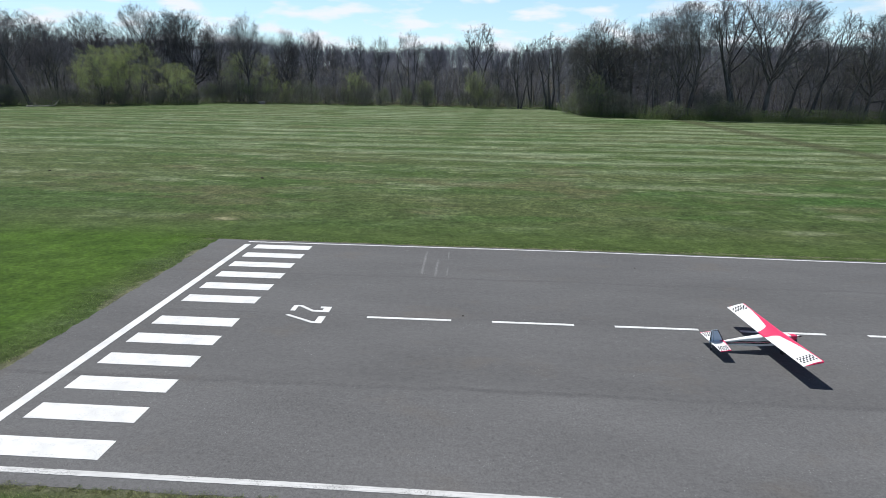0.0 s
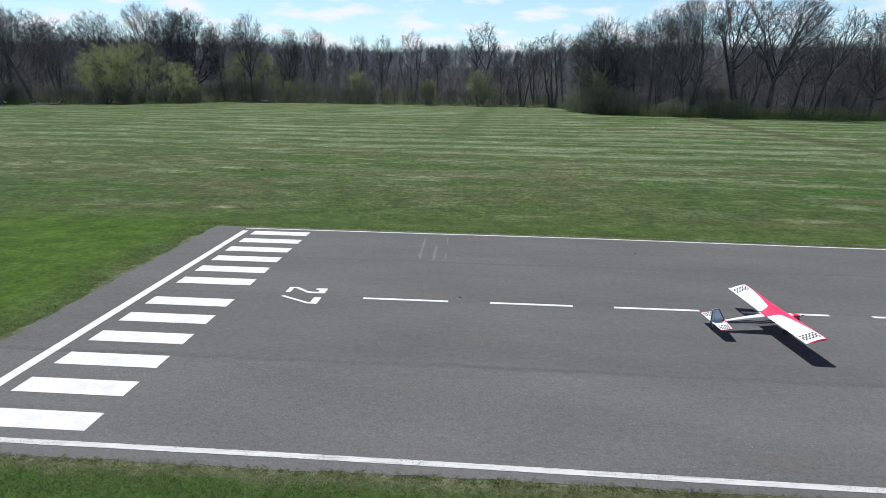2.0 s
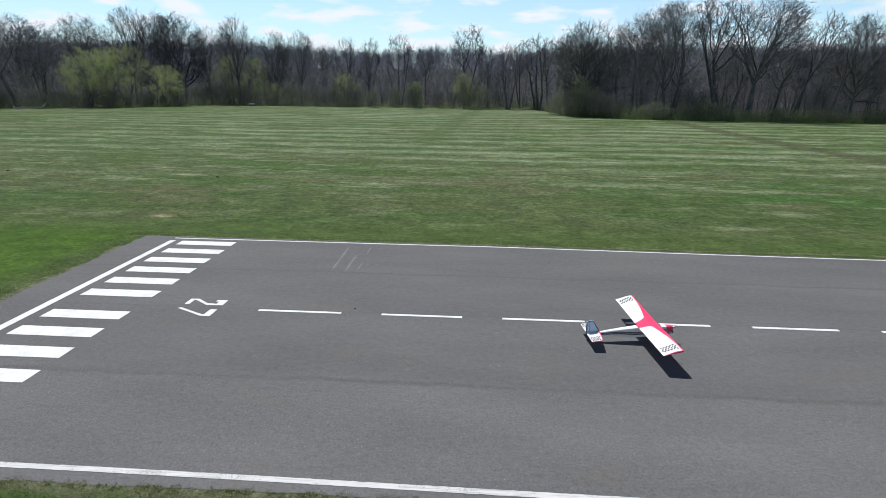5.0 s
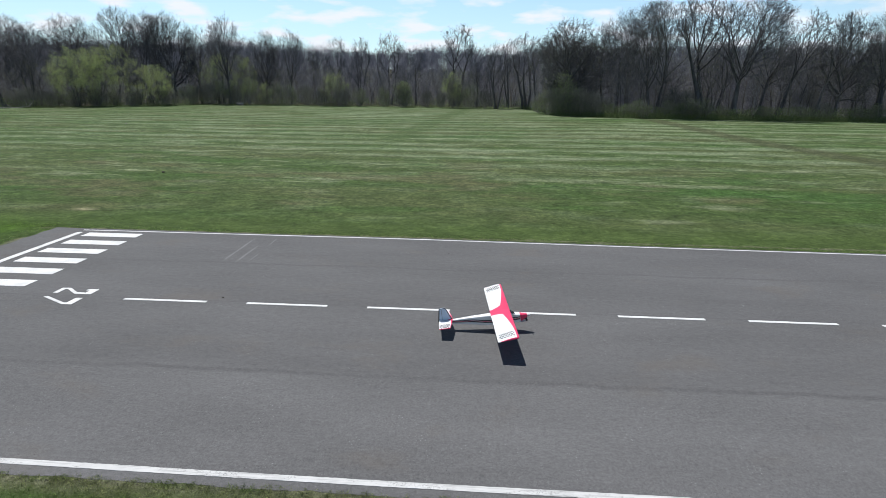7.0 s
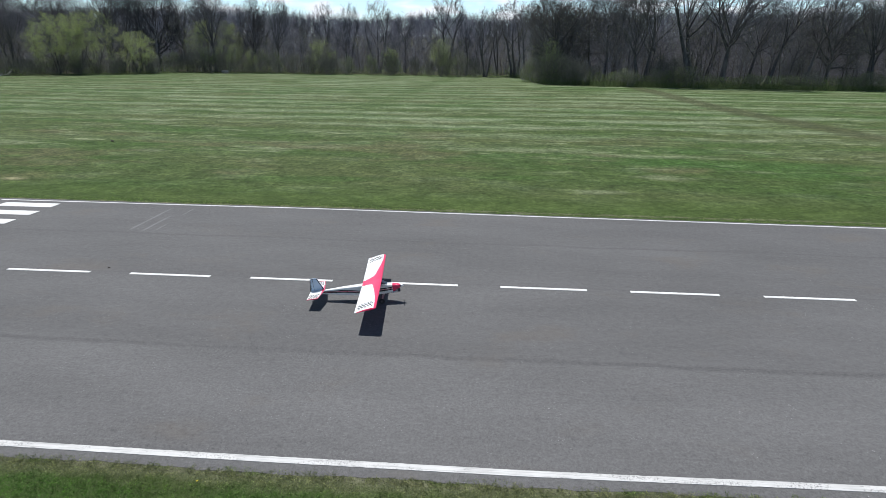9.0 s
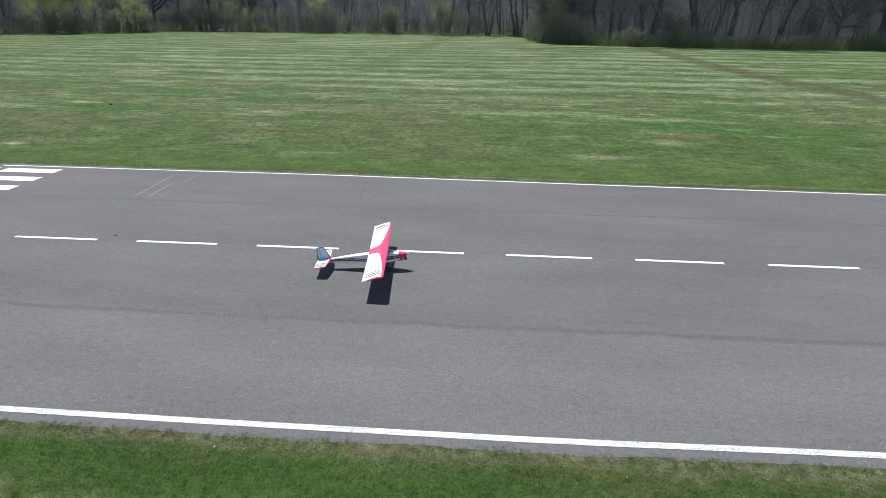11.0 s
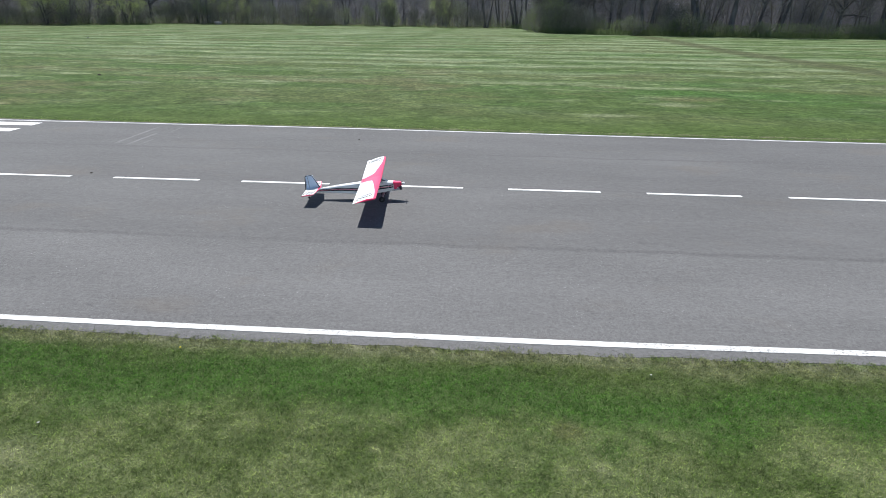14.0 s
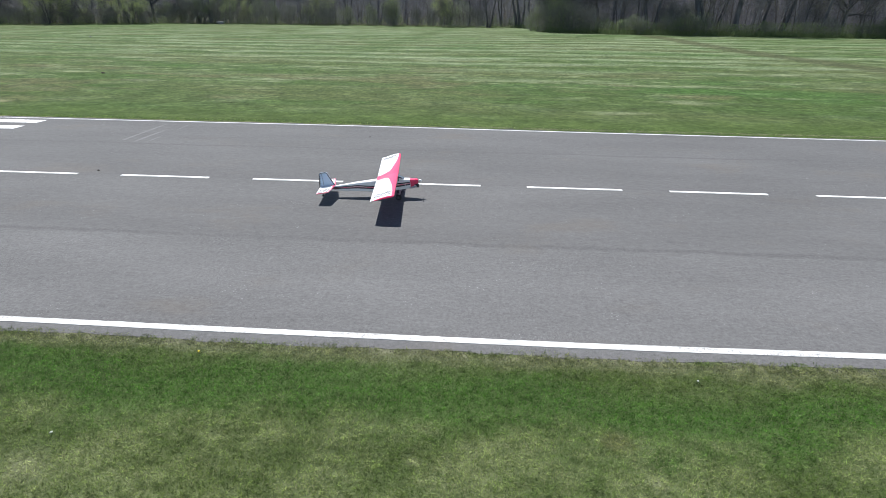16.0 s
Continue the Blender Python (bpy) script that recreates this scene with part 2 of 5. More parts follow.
    col = k.mix(k.m("MULTIPLY", k.m("MULTIPLY", k.ramp(edge, 0.20, 0.03), east), 0.72), col, (0.150, 0.145, 0.108))
    # a pale bare patch beyond the runway corner
    dx, dy = k.m("MULTIPLY", k.m("ADD", x, 8.4), 1.2), k.m("MULTIPLY", k.m("SUBTRACT", y, 7.35), 2.4)
    bare = k.m("ADD", k.m("SQRT", k.m("ADD", k.m("MULTIPLY", dx, dx), k.m("MULTIPLY", dy, dy))), k.m("MULTIPLY", k.m("SUBTRACT", ragged, 0.5), 1.2))
    col = k.mix(k.m("MULTIPLY", k.ramp(bare, 0.7, 0.1), 0.7), col, (0.27, 0.25, 0.17))
    # dead whitish patches in the near lawn
    for px, py, size in ((3.28, -6.40, 0.17), (3.6, -6.80, 0.22), (4.25, -6.82, 0.2), (5.7, -6.12, 0.10), (7.2, -6.2, 0.12)):
        ax, ay = k.m("SUBTRACT", x, px), k.m("SUBTRACT", y, py)
        dd = k.m("SQRT", k.m("ADD", k.m("MULTIPLY", ax, ax), k.m("MULTIPLY", ay, ay)))
        dd = k.m("ADD", dd, k.m("MULTIPLY", k.m("SUBTRACT", ragged, 0.5), 0.5))
        col = k.mix(k.m("MULTIPLY", k.ramp(dd, size * 1.2, size * 0.2), 0.55), col, (0.27, 0.265, 0.20))
    # one lush clump in the lawn with worn turf beside it
    for px, py, size, tone in ((7.34, -6.03, 0.22, (0.034, 0.080, 0.018)), (7.02, -5.88, 0.16, (0.105, 0.100, 0.055))):
        ax, ay = k.m("SUBTRACT", x, px), k.m("SUBTRACT", y, py)
        dd = k.m("SQRT", k.m("ADD", k.m("MULTIPLY", ax, ax), k.m("MULTIPLY", ay, ay)))
        dd = k.m("ADD", dd, k.m("MULTIPLY", k.m("SUBTRACT", ragged, 0.5), 0.4))
        col = k.mix(k.m("MULTIPLY", k.ramp(dd, size, size * 0.2), 0.7), col, tone)
    # leaf litter in the wood, darkened so its colour carries the trees' shade
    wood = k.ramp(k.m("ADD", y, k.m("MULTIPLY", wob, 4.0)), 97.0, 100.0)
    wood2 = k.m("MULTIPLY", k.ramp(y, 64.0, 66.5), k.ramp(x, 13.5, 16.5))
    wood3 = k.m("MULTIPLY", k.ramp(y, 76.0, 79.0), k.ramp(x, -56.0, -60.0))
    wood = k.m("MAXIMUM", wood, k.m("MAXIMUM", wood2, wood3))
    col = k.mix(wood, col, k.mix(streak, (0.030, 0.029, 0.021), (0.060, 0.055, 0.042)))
    return col, wood, nearout


def mat_turf():
    k = Nodes("turf", 0.95, 0, 0.1)
    col, wood, dry = grass_color(k)
    fine = k.noise(k.coords(52, 52, 52), 1.0, 4, 0.75)
    clump = k.noise(k.coords(9, 10, 9), 1.0, 5, 0.68)
    mott = k.noise(k.coords(0.9, 1.2, 1, shift=(6, 4, 0)), 1.0, 6, 0.72)
    col = k.mix(1.0, col, k.mix(k.ramp(mott, 0.30, 0.70), (0.66, 0.70, 0.66), (1.26, 1.24, 1.24)), "MULTIPLY")
    mid = k.noise(k.coords(4.2, 3.8, 1, shift=(1, 17, 0)), 1.0, 6, 0.75)
    open_field = k.ramp(k.axis()[1], 4.5, 9.0, 0.35, 1.0)
    col = k.mix(open_field, col, k.mix(1.0, col, k.mix(k.ramp(mid, 0.32, 0.68), (0.60, 0.63, 0.60), (1.42, 1.38, 1.38)), "MULTIPLY"))
    v = k.m("ADD", k.m("MULTIPLY", k.ramp(fine, 0.25, 0.75), 0.5), k.m("MULTIPLY", k.ramp(clump, 0.25, 0.75), 0.55))
    col = k.mix(1.0, col, k.mix(v, (0.34, 0.36, 0.34), (1.62, 1.58, 1.50)), "MULTIPLY")
    # brown thatch shows between the blades of the thicker lawn beside the runway
    _, y, _ = k.axis()
    thatch = k.m("MULTIPLY", k.ramp(y, -4.88, -5.0), k.ramp(fine, 0.40, 0.60, 0.75, 0.35))
    col = k.mix(thatch, col, (0.066, 0.088, 0.034))
    k.color(col)
    k.bump(k.m("ADD", fine, k.m("MULTIPLY", clump, 1.5)), 0.6, 0.03)
    return k.mat


def mat_blades():
    k = Nodes("grass_blade", 0.85, 0, 0.06)
    col, wood, dry = grass_color(k)
    rnd = k.island()
    clump = k.noise(k.coords(9, 10, 9), 1.0, 5, 0.68)
    col = k.mix(1.0, col, k.mix(k.ramp(clump, 0.34, 0.66), (0.58, 0.62, 0.58), (1.46, 1.42, 1.42)), "MULTIPLY")
    tuft = k.noise(k.coords(30, 36, 30), 1.0, 3, 0.65)
    col = k.mix(1.0, col, k.mix(k.ramp(tuft, 0.36, 0.64), (0.58, 0.62, 0.58), (1.50, 1.46, 1.46)), "MULTIPLY")
    col = k.mix(1.0, col, k.mix(rnd, (0.84, 0.96, 0.66), (2.20, 2.36, 1.62)), "MULTIPLY")
    col = k.mix(k.m("MULTIPLY", k.ramp(k.m("ADD", k.m("FRACT", k.m("MULTIPLY", rnd, 7.31)), k.m("MULTIPLY", dry, 0.10)), 0.82, 0.88), k.m("ADD", 0.45, k.m("MULTIPLY", dry, 0.5))), col, (0.37, 0.380, 0.215))
    k.color(col)
    thin_leaf(k, col, 0.5)
    return k.mat


def mat_asphalt():
    k = Nodes("asphalt", 0.9, 0, 0.25)
    x, y, _ = k.axis()
    c = k.coords()
    grain = k.noise(k.coords(120, 120, 120), 1.0, 3, 0.75)
    mid = k.noise(k.coords(9, 12, 9), 1.0, 5, 0.7)
    big = k.noise(k.coords(0.22, 0.7, 1), 1.0, 4, 0.6)
    wob = k.m("MULTIPLY", k.m("SUBTRACT", k.noise(k.coords(0.6, 0.6, 1), 1.0, 4), 0.5), 0.35)
    yw = k.m("ADD", y, wob)
    tone = k.m("ADD", 0.104, k.m("MULTIPLY", k.m("SUBTRACT", big, 0.5), 0.070))
    tone = k.m("ADD", tone, k.m("MULTIPLY", k.m("SUBTRACT", mid, 0.5), 0.075))
    # paving passes: a lighter, coarser lane on the near side, darker joints between passes
    lane = k.ramp(yw, -2.2, -2.7)
    tone = k.m("ADD", tone, k.m("MULTIPLY", lane, 0.010))
    for at, width, depth in ((-2.5, 0.10, 0.027), (2.35, 0.09, 0.018), (0.06, 0.05, 0.012)):
        d = k.m("ABSOLUTE", k.m("SUBTRACT", yw, at))
        j = k.m("MULTIPLY", k.ramp(d, width, 0.0), k.ramp(big, 0.35, 0.6, 0.3, 1.0))
        tone = k.m("SUBTRACT", tone, k.m("MULTIPLY", j, depth))
    worn = k.ramp(k.noise(k.coords(1.1, 2.2, 1, shift=(14, 6, 0)), 1.0, 5, 0.65), 0.36, 0.64, 0.45, 1.25)
    grit = k.m("MULTIPLY", k.m("MULTIPLY", k.m("SUBTRACT", grain, 0.5), k.m("ADD", 0.13, k.m("MULTIPLY", lane, 0.11))), worn)
    tone = k.m("ADD", tone, grit)
    coarse = k.noise(k.coords(30, 30, 30, shift=(1, 2, 0)), 1.0, 3, 0.65)
    tone = k.m("ADD", tone, k.m("MULTIPLY", k.m("SUBTRACT", coarse, 0.5), k.m("ADD", 0.07, k.m("MULTIPLY", lane, 0.05))))
    vor = k.nt.nodes.new("ShaderNodeTexVoronoi")
    vor.inputs["Scale"].default_value = 26
    k.nt.links.new(c, vor.inputs["Vector"])
    chip = k.ramp(vor.outputs["Distance"], 0.17, 0.08)
    pale = k.m("MULTIPLY", chip, k.ramp(k.noise(k.coords(2.1, 2.1, 1, shift=(4, 0, 0)), 1.0, 4), 0.52, 0.66))
    tone = k.m("ADD", tone, k.m("MULTIPLY", pale, 0.19))
    vor2 = k.nt.nodes.new("ShaderNodeTexVoronoi")
    vor2.inputs["Scale"].default_value = 19
    k.nt.links.new(k.coords(shift=(2.3, 5.1, 0)), vor2.inputs["Vector"])
    pit = k.m("MULTIPLY", k.ramp(vor2.outputs["Distance"], 0.18, 0.08), k.ramp(mid, 0.5, 0.6))
    tone = k.m("SUBTRACT", tone, k.m("MULTIPLY", pit, 0.06))
    # pale tyre scuffs across the runway
    for sx, y0, y1, w in ((-1.60, 2.6, 4.3, 0.05), (-1.27, 2.5, 3.6, 0.05), (-1.02, 3.9, 4.4, 0.03), (-1.0, 2.6, 3.0, 0.03)):
        d = k.m("ABSOLUTE", k.m("SUBTRACT", k.m("ADD", x, k.m("MULTIPLY", wob, 0.3)), sx))
        s = k.m("MULTIPLY", k.ramp(d, w, 0.0), k.m("MULTIPLY", k.ramp(y, y0 - 0.2, y0 + 0.2), k.ramp(y, y1 + 0.3, y1 - 0.2)))
        tone = k.m("ADD", tone, k.m("MULTIPLY", k.m("MULTIPLY", s, k.ramp(grain, 0.35, 0.6)), 0.085))
    tone = k.m("MAXIMUM", tone, 0.02)
    com = k.nt.nodes.new("ShaderNodeCombineColor")
    k.nt.links.new(k.m("MULTIPLY", tone, 0.992), com.inputs[0])
    k.nt.links.new(k.m("MULTIPLY", tone, 0.983), com.inputs[1])
    k.nt.links.new(k.m("MULTIPLY", tone, 1.0), com.inputs[2])
    # dry brownish stains
    stain = k.ramp(k.noise(k.coords(0.5, 0.9, 1, shift=(9, 3, 0)), 1.0, 5, 0.6), 0.56, 0.72)
    col = k.mix(k.m("MULTIPLY", stain, 0.25), com.outputs[0], (0.125, 0.105, 0.085))
    k.color(col)
    k.bump(grain, 0.15, 0.003)
    return k.mat


def mat_paint(name, streaks, wear_share, tone):
    k = Nodes(name, 0.75, 0, 0.35)
    grain = k.noise(k.coords(55, 55, 55), 1.0, 4, 0.75)
    wear = k.noise(k.coords(1.6, 5, 1), 1.0, 5, 0.7)
    worn = k.m("MULTIPLY", k.ramp(grain, 0.52, 0.57), k.ramp(wear, 0.47, 0.57))
    dirt = k.noise(k.coords(3, 3, 3), 1.0, 4)
    col = k.mix(k.ramp(dirt, 0.35, 0.7), (0.66 * tone, 0.66 * tone, 0.655 * tone), (0.56 * tone, 0.56 * tone, 0.555 * tone))
    brushed = k.ramp(k.noise(k.coords(1.3, 75, 1, shift=(2, 9, 0)), 1.0, 4, 0.6), 0.50, 0.68)
    col = k.mix(k.m("MULTIPLY", brushed, streaks), col, (0.23, 0.23, 0.235))
    k.color(k.mix(k.m("MULTIPLY", worn, wear_share), col, (0.16, 0.16, 0.16)))
    k.bump(grain, 0.3, 0.003)
    return k.mat


def mat_film(name, colour, rough=0.28):
    """Shiny heat-shrunk covering film with faint wrinkles."""
    k = Nodes(name, rough, 0, 0.5)
    n = k.noise(k.coords(9, 4, 9), 1.0, 3)
    k.color(k.mix(k.ramp(n, 0.3, 0.7), tuple(0.92 * c for c in colour), colour))
    k.bump(k.noise(k.coords(30, 6, 30), 1.0, 2), 0.06, 0.004)
    return k.mat


def mat_plain(name, colour, rough=0.5, metal=0.0):
    k = Nodes(name, rough, metal, 0.4)
    n = k.noise(k.coords(25, 25, 25), 1.0, 4)
    k.color(k.mix(n, tuple(0.75 * c for c in colour), tuple(min(1, 1.2 * c) for c in colour)))
    return k.mat


def mat_bark(name, dark, light):
    k = Nodes(name, 0.95, 0, 0.15)
    n = k.noise(k.coords(3, 3, 0.8), 1.0, 5, 0.65)
    base = k.mix(k.ramp(n, 0.3, 0.7), dark, light)
    k.color(k.mix(1.0, base, k.mix(k.random(), (0.75, 0.76, 0.78), (1.25, 1.2, 1.15)), "MULTIPLY"))
    k.bump(n, 0.5, 0.03)
    return k.mat


def mat_leaf(name, a, b):
    k = Nodes(name, 0.6, 0, 0.2)
    base = k.mix(k.island(), a, b)
    k.color(k.mix(1.0, base, k.mix(k.random(), (0.8, 0.85, 0.8), (1.2, 1.15, 1.1)), "MULTIPLY"))
    thin_leaf(k, base, 0.5)
    return k.mat


TURF, BLADES, ASPHALT = mat_turf(), mat_blades(), mat_asphalt()
PAINT, LINE_PAINT = mat_paint("road_paint", 0.04, 0.22, 1.0), mat_paint("brushed_line_paint", 0.6, 0.75, 0.84)
WHITE = mat_film("white_film", (0.80, 0.80, 0.80))
RED = mat_film("red_film", (0.76, 0.042, 0.125))
PINK = mat_film("pale_pink_film", (0.78, 0.52, 0.56))
# white fin covering tinted pale blue: its sky-lit shade is in the colour
FIN_FILM = mat_film("blue_shade_film", (0.52, 0.64, 0.78))
BLACK = mat_plain("black_trim", (0.02, 0.02, 0.024), 0.4)
RUBBER = mat_plain("rubber", (0.025, 0.025, 0.026), 0.8)
ALLOY = mat_plain("alloy", (0.55, 0.55, 0.56), 0.35, 1.0)
ENGINE = mat_plain("engine_metal", (0.07, 0.07, 0.075), 0.5, 0.6)
SMOKED = mat_plain("smoked_canopy", (0.02, 0.022, 0.026), 0.12)
BARK_A = mat_bark("bark_dark", (0.074, 0.074, 0.078), (0.150, 0.149, 0.154))
BARK_B = mat_bark("bark_grey", (0.110, 0.104, 0.097), (0.205, 0.195, 0.182))
TWIG = mat_bark("twig", (0.105, 0.105, 0.118), (0.195, 0.195, 0.214))
# paler and bluer than TWIG: distance haze put into the bark colour
HAZE_TWIG = mat_bark("haze_twig", (0.190, 0.190, 0.216), (0.310, 0.310, 0.346))
BRUSH = mat_bark("brush_stem", (0.138, 0.140, 0.126), (0.250, 0.252, 0.226))
LEAF_A = mat_leaf("willow_leaf", (0.27, 0.335, 0.13), (0.50, 0.57, 0.27))
LEAF_B = mat_leaf("bud_leaf", (0.20, 0.215, 0.120), (0.34, 0.355, 0.215))
HERB = mat_leaf("herb", (0.085, 0.130, 0.055), (0.19, 0.24, 0.11))
LEAF_C = mat_leaf("brush_leaf", (0.140, 0.188, 0.088), (0.265, 0.325, 0.160))
GRIT = mat_bark("grit", (0.13, 0.125, 0.115), (0.27, 0.255, 0.225))
SOIL = mat_plain("dark_soil", (0.035, 0.030, 0.025), 0.95)
PETAL = mat_plain("yellow_petal", (0.75, 0.62, 0.04), 0.6)
SEED = mat_plain("white_seed_down", (0.72, 0.72, 0.70), 0.8)
DEADWOOD = mat_bark("weathered_wood", (0.20, 0.19, 0.17), (0.46, 0.44, 0.41))


# ---- building helpers ----
def mesh_of(name, verts, faces, materials, slots=None, smooth=False):
    me = bpy.data.meshes.new(name)
    me.from_pydata([tuple(v) for v in verts], [], faces)
    for m in materials:
        me.materials.append(m)
    if slots is not None:
        me.polygons.foreach_set("material_index", slots)
    if smooth:
        me.polygons.foreach_set("use_smooth", [True] * len(me.polygons))
    me.update()
    return me


def part(name, bm, material, parent=None, label=""):
    me = bpy.data.meshes.new(name)
    bmesh.ops.recalc_face_normals(bm, faces=bm.faces)
    bm.to_mesh(me)
    bm.free()
    for m in material if isinstance(material, (list, tuple)) else [material]:
        me.materials.append(m)
    ob = new(name, me)
    if parent:
        ob.parent = parent
    return tagged(ob, label)


def box(sx, sy, sz, m=Matrix(), bevel=0.0):
    bm = bmesh.new()
    bmesh.ops.create_cube(bm, size=1.0, matrix=m @ Matrix.Diagonal((sx, sy, sz, 1)))
    if bevel:
        bmesh.ops.bevel(bm, geom=bm.edges[:], offset=bevel, segments=2, affect="EDGES", profile=0.6)
    return bm


def rod(r0, r1, a, b, sides=12):
    a, b = Vector(a), Vector(b)
    bm = bmesh.new()
    q = (b - a).to_track_quat("Z", "Y").to_matrix().to_4x4()
    bmesh.ops.create_cone(bm, cap_ends=True, segments=sides, radius1=r0, radius2=r1, depth=(b - a).length, matrix=Matrix.Translation((a + b) / 2) @ q)
    return bm


def loft(sections, cap=True):
    """Skin through a row of equal-length rings of points."""
    bm = bmesh.new()
    rings = [[bm.verts.new(p) for p in ring] for ring in sections]
    n = len(rings[0])
    for r0, r1 in zip(rings, rings[1:]):
        for i in range(n):
            bm.faces.new((r0[i], r0[(i + 1) % n], r1[(i + 1) % n], r1[i]))
    if cap:
        bm.faces.new(rings[0][::-1])
        bm.faces.new(rings[-1])
    return bm


def structure(name, bm, material, label, category):
    return tagged(part(name, bm, material), label, category, kind="structure")


# ---- ground ----
RWY_W, RWY_FAR, RWY_NEAR, RWY_E = -7.57, 5.00, -4.88, 140.0


def smooth(a, b, v):
    u = min(1.0, max(0.0, (v - a) / (b - a)))
    return u * u * (3 - 2 * u)


def ground_z(x, y):
    """The field rises a little towards the wood, and the wood climbs a low ridge behind."""
    z = -0.002
    away = smooth(6.0, 60.0, y)
    z += away * (0.10 + 0.20 * smooth(0.0, 16.0, x))
    z += smooth(112.0, 215.0, y) * (9.6 + 2.2 * noise.noise((x * 0.012, y * 0.012, 0)))
    z += smooth(-30.0, -200.0, y) * 0.8
    if y > 7:
        z += 0.05 * noise.noise((x * 0.15, y * 0.15, 2.0)) * smooth(7, 14, y)
    return z


def graded(lo, hi, inner_lo, inner_hi, step, grow):
    vals, v, s = [], inner_lo, step
    while v <= inner_hi:
        vals.append(v)
        v += step
    s, v = step, vals[-1]
    while v < hi:
        s *= grow
        v += s
        vals.append(v)
    s, v = step, inner_lo
    while v > lo:
        s *= grow
        v -= s
        vals.insert(0, v)
    return vals


def bent(x, a, b):
    """0 up to a, 1 from b on, smooth between; for numbers and arrays."""
    u = np.clip((x - a) / (b - a), 0.0, 1.0)
    return u * u * (3 - 2 * u)


def far_bend(x):
    """How far the northern edge and its line wander from straight."""
    return -0.011 * np.clip(x - 2.0, 0.0, 30.0) - 0.09 * bent(x, 2.0, 10.0) - 0.05 * bent(x, 9.0, 18.0)


def near_bend(x):
    """The same for the southern edge."""
    return 0.05 * bent(x, 4.5, -3.0) + 0.060 * bent(x, 6.5, 10.8)


def near_lip(x):
    """How far the asphalt's southern edge wanders."""
    return 0.028 * (bent(x, 4.5, 1.5) - bent(x, 0.0, -3.0)) + 0.06 * bent(x, 6.5, 10.8)


def build_ground():
    xs = graded(-2200, 2200, -70, 70, 2.0, 1.22)
    ys = graded(-1500, 2400, -12, 130, 1.6, 1.2)
    verts = [(x, y, ground_z(x, y)) for y in ys for x in xs]
    n = len(xs)
    faces = [(j * n + i, j * n + i + 1, (j + 1) * n + i + 1, (j + 1) * n + i) for j in range(len(ys) - 1) for i in range(n - 1)]
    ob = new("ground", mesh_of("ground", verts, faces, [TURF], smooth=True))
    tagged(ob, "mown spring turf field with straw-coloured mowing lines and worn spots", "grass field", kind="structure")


def build_runway():
    """The slab with its broken edges: columns across the strip, and a ragged western end."""
    bm = bmesh.new()

    def wave(u, key, amp):
        return amp * (noise.noise((u * 2.9, key, 0)) + 0.7 * noise.noise((u * 10.8, key, 4)))

    xs, x = [], RWY_W + 0.25
    while x < RWY_E:
        xs.append(x)
        x += 0.12 if x < 30 else 1.0
    near = [(v, RWY_NEAR + float(near_lip(v)) + wave(v, 1.5, 0.030)) for v in xs]
    far = [(v, RWY_FAR - 0.06 * float(bent(v, -5.0, -1.0)) + float(far_bend(v)) + wave(v, 7.5, 0.030)) for v in xs]
    count = 84
    ys = [near[0][1] + (far[0][1] - near[0][1]) * i / count for i in range(count + 1)]
    west = [(RWY_W + wave(v, 3.5, 0.055), v) for v in ys]
    inner = [(xs[0], v) for v in ys]

    def sheet(one, two, flip):
        """A level strip between two edges, with a wall down along the first."""
        p = [bm.verts.new((x, y, 0)) for x, y in one]
        q = [bm.verts.new((x, y, 0)) for x, y in two]
        low = [bm.verts.new((x, y, -0.09)) for x, y in one]
        for i in range(len(p) - 1):
            quads = ((p[i], p[i + 1], q[i + 1], q[i]), (p[i], low[i], low[i + 1], p[i + 1]))
            for f in quads:
                bm.faces.new(f[::-1] if flip else f)

    middle = [(v, 0.02) for v in xs]
    sheet(near, middle, False)
    sheet(far, middle, True)
    sheet(west, inner, True)
    structure("runway", bm, ASPHALT, "weathered grey asphalt runway with faint paving joints and scuffs", "runway")


def slab(poly, z0=-0.002, z1=0.004):
    bm = bmesh.new()
    a = [bm.verts.new((x, y, z1)) for x, y in poly]
    b = [bm.verts.new((x, y, z0)) for x, y in poly]
    bm.faces.new(a)
    for i in range(len(a)):
        j = (i + 1) % len(a)
        bm.faces.new((a[i], b[i], b[j], a[j]))
    return bm


def strip(x0, x1, y0, y1, amp, step, seed, bend=lambda x: 0.0):
    """A painted line with slightly uneven edges."""
    n = max(2, int((x1 - x0) / step))
    lo = [(x0 + (x1 - x0) * i / n, y0 + bend(x0 + (x1 - x0) * i / n) + amp * noise.noise((i * 0.6, seed, 1))) for i in range(n + 1)]
    hi = [(x0 + (x1 - x0) * i / n, y1 + bend(x0 + (x1 - x0) * i / n) + amp * noise.noise((i * 0.6, seed, 5))) for i in range(n + 1)]
    bm = bmesh.new()
    rows = []
    for (xa, ya), (xb, yb) in zip(lo, hi):
        rows.append([bm.verts.new((xa, ya, -0.002)), bm.verts.new((xa, ya, 0.004)), bm.verts.new((xb, yb, 0.004)), bm.verts.new((xb, yb, -0.002))])
    for r, s in zip(rows, rows[1:]):
        for k in range(3):
            bm.faces.new((r[k], r[k + 1], s[k + 1], s[k]))
    bm.faces.new(rows[0])
    bm.faces.new(rows[-1][::-1])
    return bm


